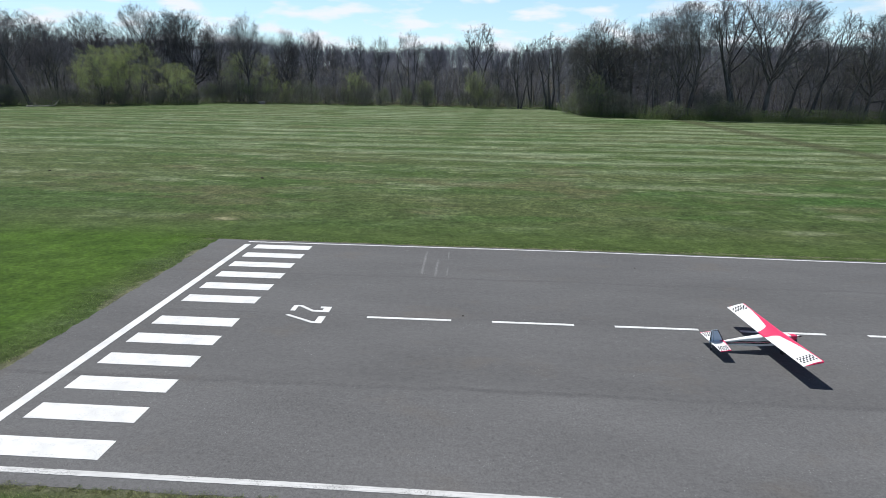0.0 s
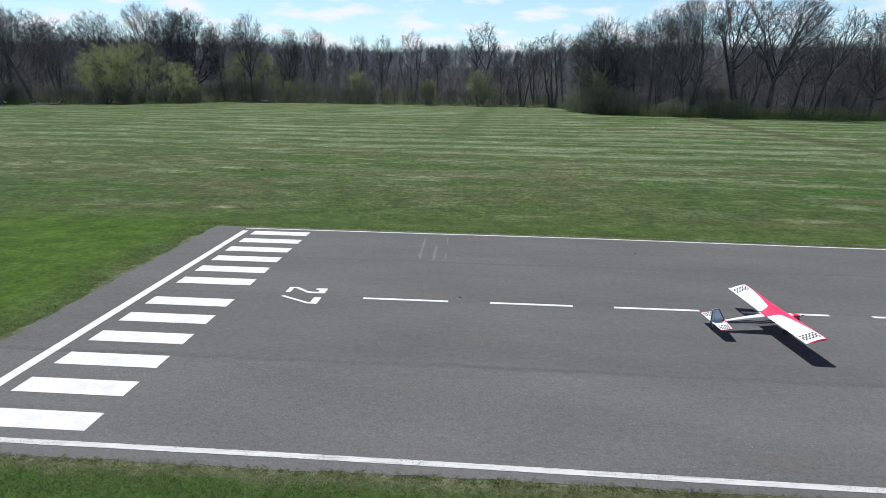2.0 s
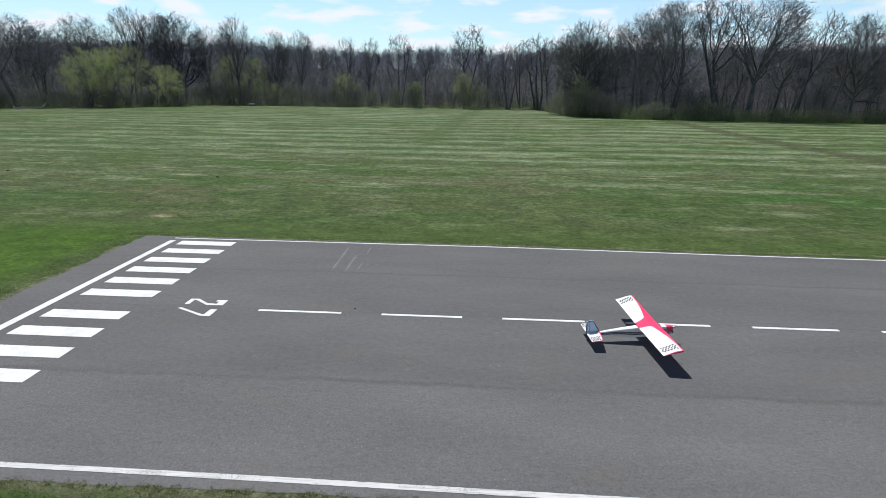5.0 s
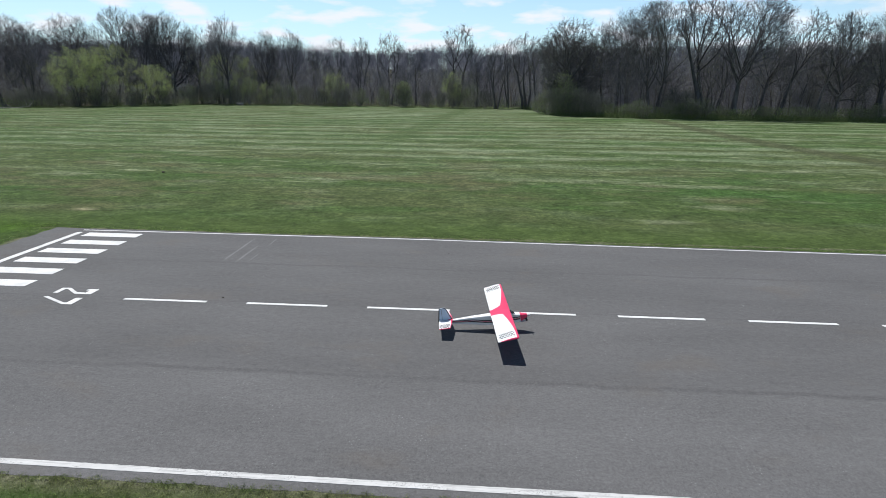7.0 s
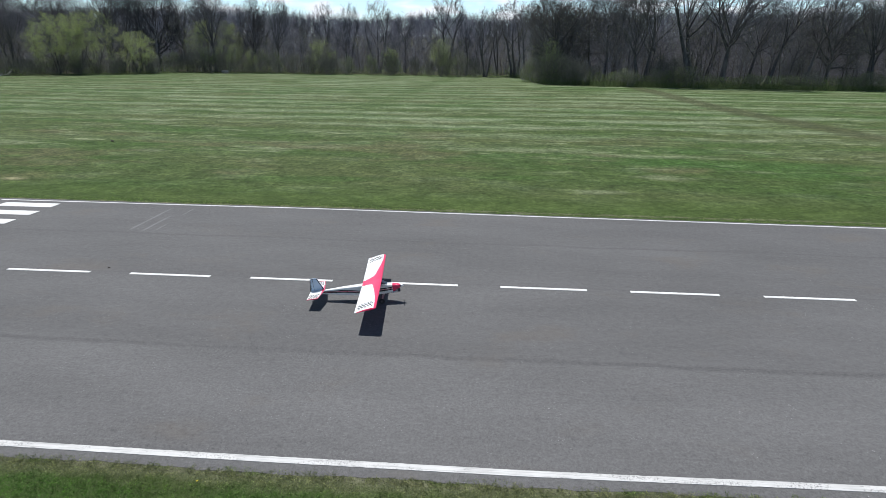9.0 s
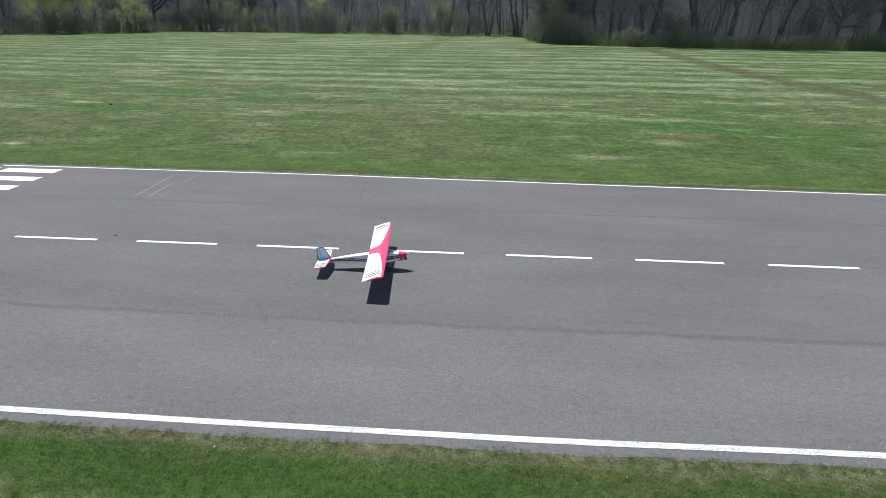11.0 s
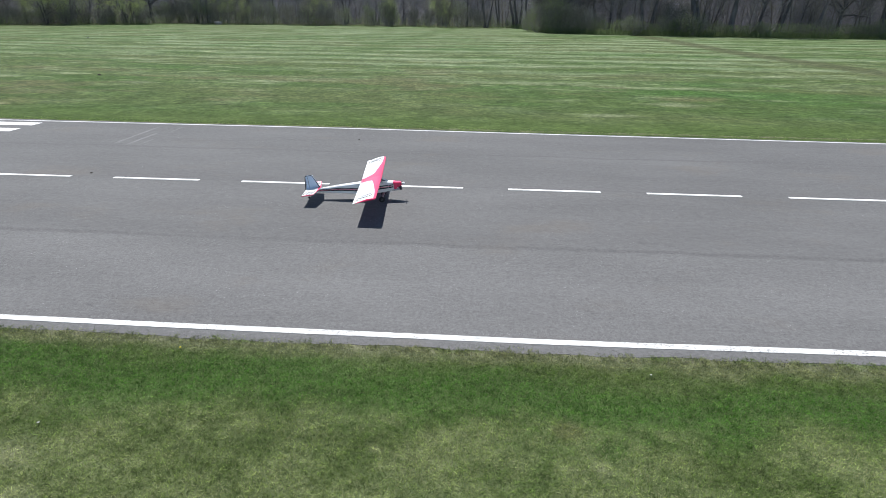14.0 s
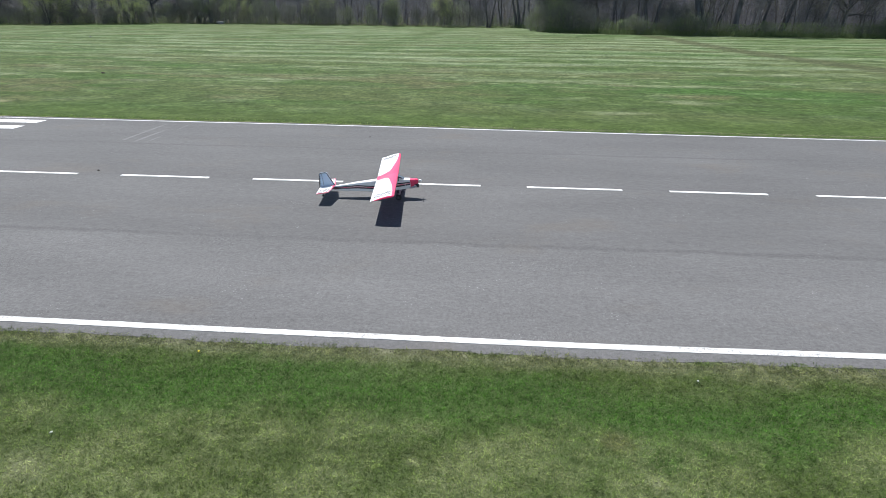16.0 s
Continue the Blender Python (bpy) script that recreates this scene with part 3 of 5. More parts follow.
def build_markings():
    structure("edge_line", strip(-6.62, 120, 4.790, 4.848, 0.006, 0.2, 1, lambda x: float(far_bend(x))), PAINT, "white painted line along the runway edge, slightly worn", "runway marking")
    structure("edge_line", strip(-6.58, 120, -4.734, -4.648, 0.007, 0.05, 2, lambda x: float(near_bend(x))), LINE_PAINT, "white painted line along the runway edge, slightly worn", "runway marking")
    bm = slab([(-6.675, -4.585), (-6.505, -4.585), (-6.465, 4.58), (-6.625, 4.58)])
    structure("threshold_line", bm, PAINT, "wide white painted line across the runway end", "runway marking")
    tops = [4.57, 3.83, 3.07, 2.32, 1.57, 0.82, -0.29, -1.045, -1.80, -2.55, -3.295, -4.04]
    for i, y in enumerate(tops):
        j = 0.008 * math.sin(i * 2.3)
        bm = slab([(-6.27 + j, y), (-6.27 + j, y - 0.365), (-4.755 + j, y - 0.365), (-4.755 + j, y)])
        ob = structure("threshold_bar", bm, PAINT, "solid white painted threshold bar on the asphalt", "runway marking")
        tagged(ob, group="threshold bars")
    period, length = 2.286, 1.53
    for i in range(-1, 40):
        x0 = i * period
        if i == -1:
            x0 -= 0.1
        bm = slab([(x0, 0.039), (x0, -0.039), (x0 + length + (0.08 if i == -1 else 0), -0.039), (x0 + length + (0.08 if i == -1 else 0), 0.039)])
        ob = structure("centre_dash", bm, PAINT, "white painted dash of the runway centre line", "runway marking")
        tagged(ob, group="centre line dashes")
    two = [(-3.94, 0.18), (-3.94, 0.45), (-3.77, 0.46), (-3.50, 0.245), (-3.315, 0.235), (-3.315, 0.345), (-3.385, 0.345), (-3.385, 0.43), (-3.17, 0.43), (-3.17, 0.165), (-3.50, 0.165), (-3.80, 0.40), (-3.845, 0.40), (-3.845, 0.18)]
    seven = [(-3.965, -0.035), (-3.905, 0.002), (-3.37, -0.288), (-3.32, -0.288), (-3.31, -0.045), (-3.175, -0.035), (-3.18, -0.36), (-3.37, -0.36)]
    for name, poly, what in (("numeral_two", two, "2"), ("numeral_seven", seven, "7")):
        bm = slab(poly)
        structure(name, bm, PAINT, "white stencilled numeral " + what + " painted on the asphalt", "runway number")


build_ground()
build_runway()
build_markings()


# ---- model airplane ----
def airfoil(n=11, thick=0.125):
    """Flat-bottomed section, chord 1, leading edge at x = 0.5; ring runs from the trailing edge over the top and back below."""
    top, low = [], []
    for i in range(n):
        u = 0.5 * (1 - math.cos(math.pi * i / (n - 1)))
        yt = 5 * thick * (0.2969 * math.sqrt(u) - 0.126 * u - 0.3516 * u**2 + 0.2843 * u**3 - 0.1036 * u**4)
        top.append((0.5 - u, yt * 1.55))
        low.append((0.5 - u, -yt * 0.28))
    return top, low


def wing_colour(u, s, half):
    """0 white, 1 red, 2 black; u from leading edge (0) to trailing edge (1), s metres from the root."""
    if s > half - 0.016 or u < 0.035:
        return 1
    inner = 0.105
    if s < inner:
        return 1
    # the white panel has a rounded inner corner, and the red narrows along the leading edge towards the tip
    k = (s - inner) / 0.80
    front = 0.40 * max(0.0, 1 - k) ** 1.5 + 0.115
    front += 0.50 * max(0.0, 1 - (s - inner) / 0.12) ** 3
    if u < front:
        return 1
    a = half - 0.080 - s
    if 0 < a < 0.168 and 0.18 < u < 1.0:
        row = int(a / 0.042)
        col = int((u - 0.18) / 0.082)
        if (row + col) % 2 == 0:
            return 2
    return 0


def build_wing(parent, span, chord, m):
    nx, ny = 64, 280
    top, low = airfoil(nx + 1)
    half = span / 2
    verts, faces, slots = [], [], []
    for j in range(ny + 1):
        s = -half + span * j / ny
        flat = 1 - 0.75 * max(0.0, (abs(s) - (half - 0.03)) / 0.03) ** 2
        r = max(0.0, abs(s) - (half - 0.045)) / 0.045
        cut = 0.13 * (1 - math.sqrt(max(0.0, 1 - r * r)))
        ring = [(x, z) for x, z in top] + [(x, z) for x, z in reversed(low[1:-1])]
        for x, z in ring:
            verts.append((min(x, 0.5 - cut) * chord, s, z * chord * flat + abs(s) * 0.020))
    n = len(top) + len(low) - 2
    for j in range(ny):
        s = -half + span * (j + 0.5) / ny
        for i in range(n):
            a, b = j * n + i, j * n + (i + 1) % n
            faces.append((a, b, b + n, a + n))
            if i < nx:
                u = 0.5 - 0.5 * (top[i][0] + top[i + 1][0])
                slots.append(wing_colour(u, abs(s), half))
            else:
                slots.append(1)
    faces.append(tuple(range(n))[::-1])
    faces.append(tuple(ny * n + i for i in range(n)))
    slots += [1, 1]
    ob = new("wing", mesh_of("wing", verts, faces, [WHITE, RED, BLACK], slots, smooth=False))
    me = ob.data
    me.polygons.foreach_set("use_smooth", [True] * (len(me.polygons) - 2) + [False, False])
    ob.parent = parent
    ob.matrix_basis = m
    tagged(ob, "white wing with red scalloped centre and black checks at the tips")
    # faint lettering, two rows on one panel
    for row, (u, s0, s1) in enumerate(((0.42, -0.50, -0.36), (0.52, -0.49, -0.39))):
        yt = 0.625 * (0.2969 * math.sqrt(u) - 0.126 * u - 0.3516 * u**2 + 0.2843 * u**3 - 0.1036 * u**4) * 1.55 * chord
        part("lettering", box(0.010, s1 - s0, 0.003, pose((0.5 - u) * chord, (s0 + s1) / 2, yt + abs(s0 + s1) * 0.010)), PINK, ob, "faint pink lettering bar")
    # strip ailerons hinged along the trailing edge
    for side in (-1, 1):
        sec = []
        for s in (0.108, half - 0.005):
            z = s * 0.020
            sec.append([(-0.5 * chord + 0.002, side * s, z + 0.004), (-0.5 * chord + 0.002, side * s, z - 0.003), (-0.5 * chord - 0.034, side * s, z - 0.001), (-0.5 * chord - 0.034, side * s, z + 0.001)])
        a = part("aileron", loft(sec), WHITE, ob, "white strip aileron")
    sec = [[(-0.5 * chord + 0.002, s, abs(s) * 0.02 + 0.004), (-0.5 * chord + 0.002, s, -0.003), (-0.5 * chord - 0.034, s, -0.001), (-0.5 * chord - 0.034, s, abs(s) * 0.02 + 0.001)] for s in (-0.105, 0.0, 0.105)]
    part("trailing_edge", loft(sec), RED, ob, "red fixed trailing edge")
    return ob


def tail_colour(u, s, half):
    if s > half - 0.010:
        return 1
    if u < 0.06 + 0.10 * max(0.0, 1 - s / (0.5 * half)):
        return 1
    if s < 0.05 and u < 0.34 - 4.0 * max(0.0, s - 0.02):
        return 1
    a = half - 0.03 - s
    if 0 < a < 0.135 and 0.14 < u < 0.97:
        if (int(a / 0.027) + int((u - 0.14) / 0.104)) % 2 == 0:
            return 2
    return 0


def plate(outline_fn, nu, ns, half, thick, colour, sweep):
    """A flat tail surface with rounded edges: outline_fn(s) gives the leading and trailing x at s."""
    verts, faces, slots = [], [], []
    n = 2 * (nu + 1)
    for j in range(ns + 1):
        s = -half + 2 * half * j / ns
        le, te = outline_fn(abs(s))
        for layer in (1, -1):
            idx = range(nu + 1) if layer > 0 else range(nu, -1, -1)
            for i in idx:
                u = i / nu
                t = thick * 0.5 * (0.35 if i in (0, nu) else 1.0)
                verts.append((le + (te - le) * u, s, layer * t))
    for j in range(ns):
        s = abs(-half + 2 * half * (j + 0.5) / ns)
        for i in range(n):
            a, b = j * n + i, j * n + (i + 1) % n
            faces.append((a, b, b + n, a + n))
            u = (i + 0.5) / nu if i < nu else 0.5
            slots.append(colour(u, s, half) if i != nu else 0)
    faces.append(tuple(range(n))[::-1])
    faces.append(tuple(ns * n + i for i in range(n)))
    slots += [1, 1]
    return verts, faces, slots


def build_airplane():
    plane = new("model_airplane")
    tagged(plane, "red and white high-wing radio-controlled model airplane parked on the runway", "model airplane")
    plane.matrix_basis = pose(4.688, -0.745, 0.004, 0, 0, 5.1) @ pose(0, 0, 0, 0, -8.0, 0)
    # wing
    build_wing(plane, 2.24, 0.296, pose(0.070, 0, 0.318, 1.0, -4.5, 0))
    # fuselage: rounded-box sections from firewall to tail post
    stations = [
        (0.43, 0.046, 0.128, 0.224), (0.39, 0.056, 0.112, 0.238), (0.30, 0.064, 0.102, 0.250), (0.215, 0.066, 0.098, 0.306),
        (0.05, 0.066, 0.100, 0.312), (-0.10, 0.064, 0.112, 0.294), (-0.18, 0.060, 0.120, 0.292), (-0.42, 0.046, 0.158, 0.292),
        (-0.67, 0.030, 0.198, 0.284), (-0.86, 0.017, 0.226, 0.278), (-0.965, 0.008, 0.238, 0.274)]

    def ring(x, w, lo, hi, grow=0.0):
        r = min(0.018, w * 0.4)
        w, lo, hi = w + grow, lo - grow, hi + grow
        pts = []
        for cy, cz, a0 in ((w - r, hi - r, 0), (-(w - r), hi - r, 90), (-(w - r), lo + r, 180), (w - r, lo + r, 270)):
            for k in range(4):
                a = radians(a0 + 30 * k)
                pts.append((x, cy + r * math.cos(a), cz + r * math.sin(a)))
        return pts

    def at(x):
        for (x1, *a), (x0, *b) in zip(stations, stations[1:]):
            if x0 <= x <= x1:
                f = (x - x0) / (x1 - x0)
                return [p * f + q * (1 - f) for p, q in zip(a, b)]

    part("fuselage", loft([ring(*s) for s in stations]), WHITE, plane, "white slab-sided fuselage")
    part("nose_trim", loft([ring(x, *at(x), 0.0015) for x in (0.429, 0.41, 0.39, 0.378)]), RED, plane, "red nose")
    # stripes along both sides
    for side in (-1, 1):
        for f0, f1, material, name in ((0.36, 0.50, BLACK, "black_stripe"), (0.62, 0.74, BLACK, "black_stripe"), (0.525, 0.575, RED, "red_stripe")):
            sec = []
            for x in (0.374, 0.215, 0.05, -0.10, -0.18, -0.42, -0.67, -0.85):
                w, lo, hi = at(x)
                hi = min(hi, 0.25 + 0.0 * x) if x > -0.2 else hi
                za, zb = lo + (hi - lo) * f0, lo + (hi - lo) * f1
                y0, y1 = side * (w - 0.001), side * (w + 0.0025)
                sec.append([(x, y0, za), (x, y1, za), (x, y1, zb), (x, y0, zb)])
            part(name, loft(sec), material, plane)
    # raked windscreen under the leading edge
    part("windscreen", loft([ring(0.295, 0.057, 0.225, 0.254), ring(0.255, 0.062, 0.225, 0.285), ring(0.205, 0.067, 0.225, 0.316)]), SMOKED, plane, "dark smoked windscreen")
    for side in (-1, 1):
        bm = loft([[(x, side * 0.062, 0.262), (x, side * 0.0690, 0.262), (x, side * 0.0690, 0.302), (x, side * 0.062, 0.302)] for x in (0.19, 0.10, -0.01, -0.07)])
        part("side_window", bm, SMOKED, plane, "dark side window")
    # engine with muffler, spinner and propeller
    part("engine_mount", box(0.02, 0.06, 0.060, pose(0.438, 0, 0.166), 0.006), BLACK, plane)
    eng = part("engine", box(0.050, 0.040, 0.044, pose(0.468, 0, 0.150), 0.008), ENGINE, plane, "bare metal glow engine")
    part("cylinder_head", rod(0.019, 0.019, (0.478, -0.012, 0.150), (0.478, -0.036, 0.098), 16), ENGINE, eng)
    for k in range(5):
        part("cooling_fin", rod(0.024, 0.024, (0.478, -0.018 - 0.0038 * k, 0.137 - 0.0082 * k), (0.478, -0.0193 - 0.0038 * k, 0.1342 - 0.0082 * k), 16), ENGINE, eng)
    part("muffler", rod(0.016, 0.012, (0.462, -0.052, 0.122), (0.36, -0.066, 0.112), 14), ALLOY, eng, "dull silver muffler")
    part("cowl_cheek", loft([ring(0.503, 0.024, 0.172, 0.204), ring(0.492, 0.036, 0.160, 0.216), ring(0.462, 0.045, 0.150, 0.227), ring(0.428, 0.048, 0.144, 0.229)]), RED, plane, "red rounded cowl")
    bm = bmesh.new()
    bmesh.ops.create_uvsphere(bm, u_segments=16, v_segments=10, radius=1, matrix=pose(0.522, 0, 0.186) @ Matrix.Diagonal((0.035, 0.022, 0.022, 1)))
    part("spinner", bm, WHITE, plane, "small white spinner")
    prop = part("propeller", rod(0.013, 0.013, (0.509, 0, 0.186), (0.519, 0, 0.186), 14), BLACK, plane, "black two-blade propeller at rest")
    stop = pose(0, 0, 0.186, 64, 0, 0)
    for side in (-1, 1):
        sec = []
        for f, c, tw in ((0.008, 0.012, 48), (0.035, 0.019, 36), (0.07, 0.020, 25), (0.105, 0.016, 17), (0.124, 0.006, 14)):
            a = radians(tw) * side
            q = []
            for e, t in ((-0.5, 0), (0.0, 0.0022), (0.5, 0), (0.0, -0.0018)):
                q.append(stop @ Vector((0.515 + e * c * math.sin(a) + t * math.cos(a), e * c * math.cos(a) - t * math.sin(a), side * f)))
            sec.append(q)
        part("blade", loft(sec), BLACK, prop)
    # tail surfaces
    half = 0.364
    v, f, s = plate(lambda a: (-0.752 - 0.055 * (a / half) ** 1.3, -0.984), 24, 60, half, 0.011, tail_colour, 0.05)
    stab = new("tailplane", mesh_of("tailplane", v, f, [WHITE, RED, BLACK], s))
    stab.parent = plane
    stab.matrix_basis = pose(0, 0, 0.292)
    tagged(stab, "white tailplane with black checks and red root")
    fin_out = [(-0.755, 0.288), (-0.845, 0.495), (-0.870, 0.508), (-0.945, 0.506), (-0.966, 0.494), (-1.000, 0.268), (-0.955, 0.255)]

    def slab_xz(poly, w):
        return loft([[(x, -w, z) for x, z in poly], [(x, w, z) for x, z in poly]])

    part("fin", slab_xz(fin_out, 0.0055), FIN_FILM, plane, "white upright fin with blue sky-lit shade in its film colour and black outline")
    cx = sum(p[0] for p in fin_out) / len(fin_out)
    cz = sum(p[1] for p in fin_out) / len(fin_out)
    inner = [(cx + (x - cx) * 0.86, cz + (z - cz) * 0.90) for x, z in fin_out]
    for side in (-1, 1):
        bm = bmesh.new()
        o = [bm.verts.new((x, side * 0.0068, z)) for x, z in fin_out]
        i2 = [bm.verts.new((x, side * 0.0068, z)) for x, z in inner]
        for k in range(len(o)):
            j = (k + 1) % len(o)
            bm.faces.new((o[k], o[j], i2[j], i2[k]))
        bmesh.ops.solidify(bm, geom=bm.faces[:], thickness=0.0012)
        part("fin_outline", bm, BLACK, plane, "black trim outline")
        for k in range(6):
            part("registration_mark", box(0.010, 0.0016, 0.014, pose(-0.955 - 0.003 * k, side * 0.0066, 0.455 - 0.028 * k)), BLACK, plane)
    part("rudder_hinge_line", box(0.004, 0.0138, 0.20, pose(-0.925, 0, 0.39)), BLACK, plane)
    # undercarriage
    for side in (-1, 1):
        leg = loft([[(0.19, side * 0.02, 0.098), (0.19, side * 0.02, 0.094), (0.235, side * 0.02, 0.094), (0.235, side * 0.02, 0.098)],
                    [(0.195, side * 0.065, 0.096), (0.195, side * 0.067, 0.091), (0.232, side * 0.067, 0.091), (0.232, side * 0.065, 0.096)],
                    [(0.165, side * 0.147, 0.022), (0.165, side * 0.143, 0.019), (0.188, side * 0.143, 0.019), (0.188, side * 0.147, 0.022)]])
        part("gear_leg", leg, ALLOY, plane, "bent aluminium gear leg")
        cy, cz, r = side * 0.165, 0.018, 0.047
        bm = bmesh.new()
        for i in range(24):
            a0 = 2 * math.pi * i / 24
            for k in range(8):
                b0 = 2 * math.pi * k / 8
                rr = r - 0.015 + 0.015 * math.cos(b0)
                bm.verts.new((0.176 + rr * math.cos(a0), cy + 0.014 * math.sin(b0), cz + rr * math.sin(a0)))
        bm.verts.ensure_lookup_table()
        for i in range(24):
            for k in range(8):
                bm.faces.new([bm.verts[q] for q in (i * 8 + k, i * 8 + (k + 1) % 8, ((i + 1) % 24) * 8 + (k + 1) % 8, ((i + 1) % 24) * 8 + k)])
        wheel = part("wheel", bm, RUBBER, plane, "black rubber wheel")
        part("hub", rod(0.022, 0.022, (0.176, cy - 0.010, cz), (0.176, cy + 0.010, cz), 16), ENGINE, wheel, "grey hub")
        part("axle", rod(0.0025, 0.0025, (0.176, side * 0.142, cz), (0.176, side * 0.182, cz), 8), ALLOY, wheel)
    part("tailwheel_strut", rod(0.003, 0.003, (-0.945, 0, 0.240), (-0.965, 0, 0.155), 8), ALLOY, plane)
    part("tailwheel", rod(0.0175, 0.0175, (-0.968, -0.006, 0.154), (-0.968, 0.006, 0.154), 16), RUBBER, plane, "small black tailwheel")


build_airplane()


# ---- trees ----
class Skin:
    """Collects tapered tubes into one mesh."""

    def __init__(self):
        self.v, self.f = [], []

    def tube(self, pts, radii, sides, pointed=True):
        base = len(self.v)
        n = len(pts)
        for i, (p, r) in enumerate(zip(pts, radii)):
            d = (pts[min(i + 1, n - 1)] - pts[max(i - 1, 0)]).normalized()
            a = d.cross(Vector((0.31, 0.87, 0.38))).normalized()
            b = d.cross(a)
            if i == n - 1 and pointed:
                self.v.append(tuple(p))
                break
            for k in range(sides):
                t = 2 * math.pi * k / sides
                q = p + a * (r * math.cos(t)) + b * (r * math.sin(t))
                self.v.append((q.x, q.y, q.z))
        rings = n - 1 if pointed else n
        for i in range(rings - 1):
            for k in range(sides):
                k2 = (k + 1) % sides
                o = base + i * sides
                self.f.append((o + k, o + k2, o + sides + k2, o + sides + k))
        if pointed:
            o, tip = base + (rings - 1) * sides, len(self.v) - 1
            for k in range(sides):
                self.f.append((o + k, o + (k + 1) % sides, tip))


def reach(c, q, way):
    """How far a shoot from q may run along way before it leaves the crown's lumpy outline."""
    cx, cy, mid, rx, rz = c["crown"]
    lump = 1.0 + c["lumps"] * noise.noise((way.x * 1.7 + c["key"], way.y * 1.7, way.z * 1.7 + q.z * 0.15))
    ox, oy, oz = (q.x - cx) / (rx * lump), (q.y - cy) / (rx * lump), (q.z - mid) / (rz * lump)
    wx, wy, wz = way.x / (rx * lump), way.y / (rx * lump), way.z / (rz * lump)
    a, b, e = wx * wx + wy * wy + wz * wz, ox * wx + oy * wy + oz * wz, ox * ox + oy * oy + oz * oz - 1
    root = b * b - a * e
    return max(0.25, (-b + math.sqrt(root)) / a) if root > 0 else 0.25


def sprout(rng, wood, fine, tips, p, d, length, r, lvl, c):
    """A shoot that bends and tapers, with younger shoots set spirally along it, down to the twigs."""
    last = lvl == c["levels"]
    n = 1 if last else (7, 5, 3, 2, 1)[lvl]
    pts, d = [p], d.normalized()
    wig, lift = c["wiggle"][lvl], c["lift"][lvl]
    for _ in range(n):
        d = (d + Vector((rng.gauss(0, wig), rng.gauss(0, wig), rng.gauss(0, wig * 0.7) + lift))).normalized()
        pts.append(pts[-1] + d * (length / n))
    end = c["tip"] if lvl == 0 else 0.25
    radii = [r * (1 - (1 - end) * k / n) for k in range(n + 1)]
    if lvl == 0:
        radii[0] *= 1.35
    (wood if lvl < 2 else fine).tube(pts, radii, (7, 5, 4, 3, 3)[lvl], pointed=True)
    if last:
        tips.append(pts[-1])
        return
    kids, first = c["kids"][lvl], c["first"][lvl]
    spin = rng.uniform(0, 6.28)
    for k in range(kids):
        u = (k + rng.uniform(0.1, 0.9)) / kids
        f = min(0.995, first + (1 - first) * u)
        i = min(n - 1, int(f * n))
        q = pts[i].lerp(pts[i + 1], f * n - i)
        along = (pts[i + 1] - pts[i]).normalized()
        here = r * (1 - (1 - end) * f)
        a = along.cross(Vector((0.31, 0.87, 0.38))).normalized()
        b = along.cross(a)
        az = spin + 2.4 * k + rng.uniform(-0.4, 0.4)
        wide, steep = c["angle"][lvl]
        t = radians(wide + (steep - wide) * u + rng.gauss(0, 6))
        way = (along * math.cos(t) + (a * math.cos(az) + b * math.sin(az)) * math.sin(t)).normalized()
        room = reach(c, q, way)
        if lvl and room < 0.45 and rng.random() < 0.75:
            continue
        if lvl == 0:
            run = room * rng.uniform(0.80, 1.02)
        else:
            run = min(length * c["ratio"][lvl] * (1.2 - 0.55 * u) * rng.uniform(0.7, 1.25), room * rng.uniform(0.9, 1.25))
        if lvl + 1 == c["levels"]:
            run, cr = c["twig"][0] * rng.uniform(0.55, 1.3), c["twig"][1]
        else:
            cr = max(c["twig"][1] * 1.25, here * c["taper"][lvl] * rng.uniform(0.85, 1.1))
        sprout(rng, wood, fine, tips, q, way, run, cr, lvl + 1, c)


def habit(height, rx, bole, trunk, kids, angle, first, crown_base=None, twig=(0.75, 0.011), lift=(0.02, 0.06, 0.04, 0.03, 0), wiggle=(0.05, 0.15, 0.16, 0.12, 0.1),
          ratio=(0, 0.50, 0.48, 0.5, 0.5), taper=(0.66, 0.60, 0.56, 0.5), tip=0.30, lumps=0.22):
    """A way of growing: height and crown radius, trunk radius and length, and for each order of shoot how many younger ones it bears, at which angles, from where on."""
    base = bole * 0.8 if crown_base is None else crown_base
    return {"levels": len(kids), "trunk": bole, "radius": trunk, "kids": kids, "angle": angle, "first": first, "twig": twig, "lift": lift, "wiggle": wiggle, "ratio": ratio,
            "taper": taper, "tip": tip, "lumps": lumps, "crown": (0, 0, (height + base) / 2, rx, (height - base) / 2), "height": height, "key": 0}


RISE = ((46, 10), (44, 32), (44, 34), (48, 35))
OAK_HABIT = habit(12.8, 5.4, 6.2, 0.40, (18, 11, 7, 6), ((84, 12), (50, 36), (48, 36), (50, 35)), (0.40, 0.28, 0.2, 0.1), 1.4, (0.52, 0.014), (0.01, 0.04, 0.03, 0.03, 0), (0.06, 0.16, 0.17, 0.12, 0.1), (0, 0.56, 0.54, 0.5, 0.5), lumps=0.10)
VASE_HABIT = habit(14.4, 4.8, 6.4, 0.36, (13, 10, 7, 6), RISE, (0.60, 0.25, 0.2, 0.1), 4.0, (0.62, 0.012))
TALL_HABIT = habit(14.6, 3.6, 10.0, 0.27, (14, 8, 6, 5), ((52, 24), (46, 36), (46, 36), (48, 35)), (0.48, 0.25, 0.2, 0.1), 5.2, (0.62, 0.011), tip=0.2)
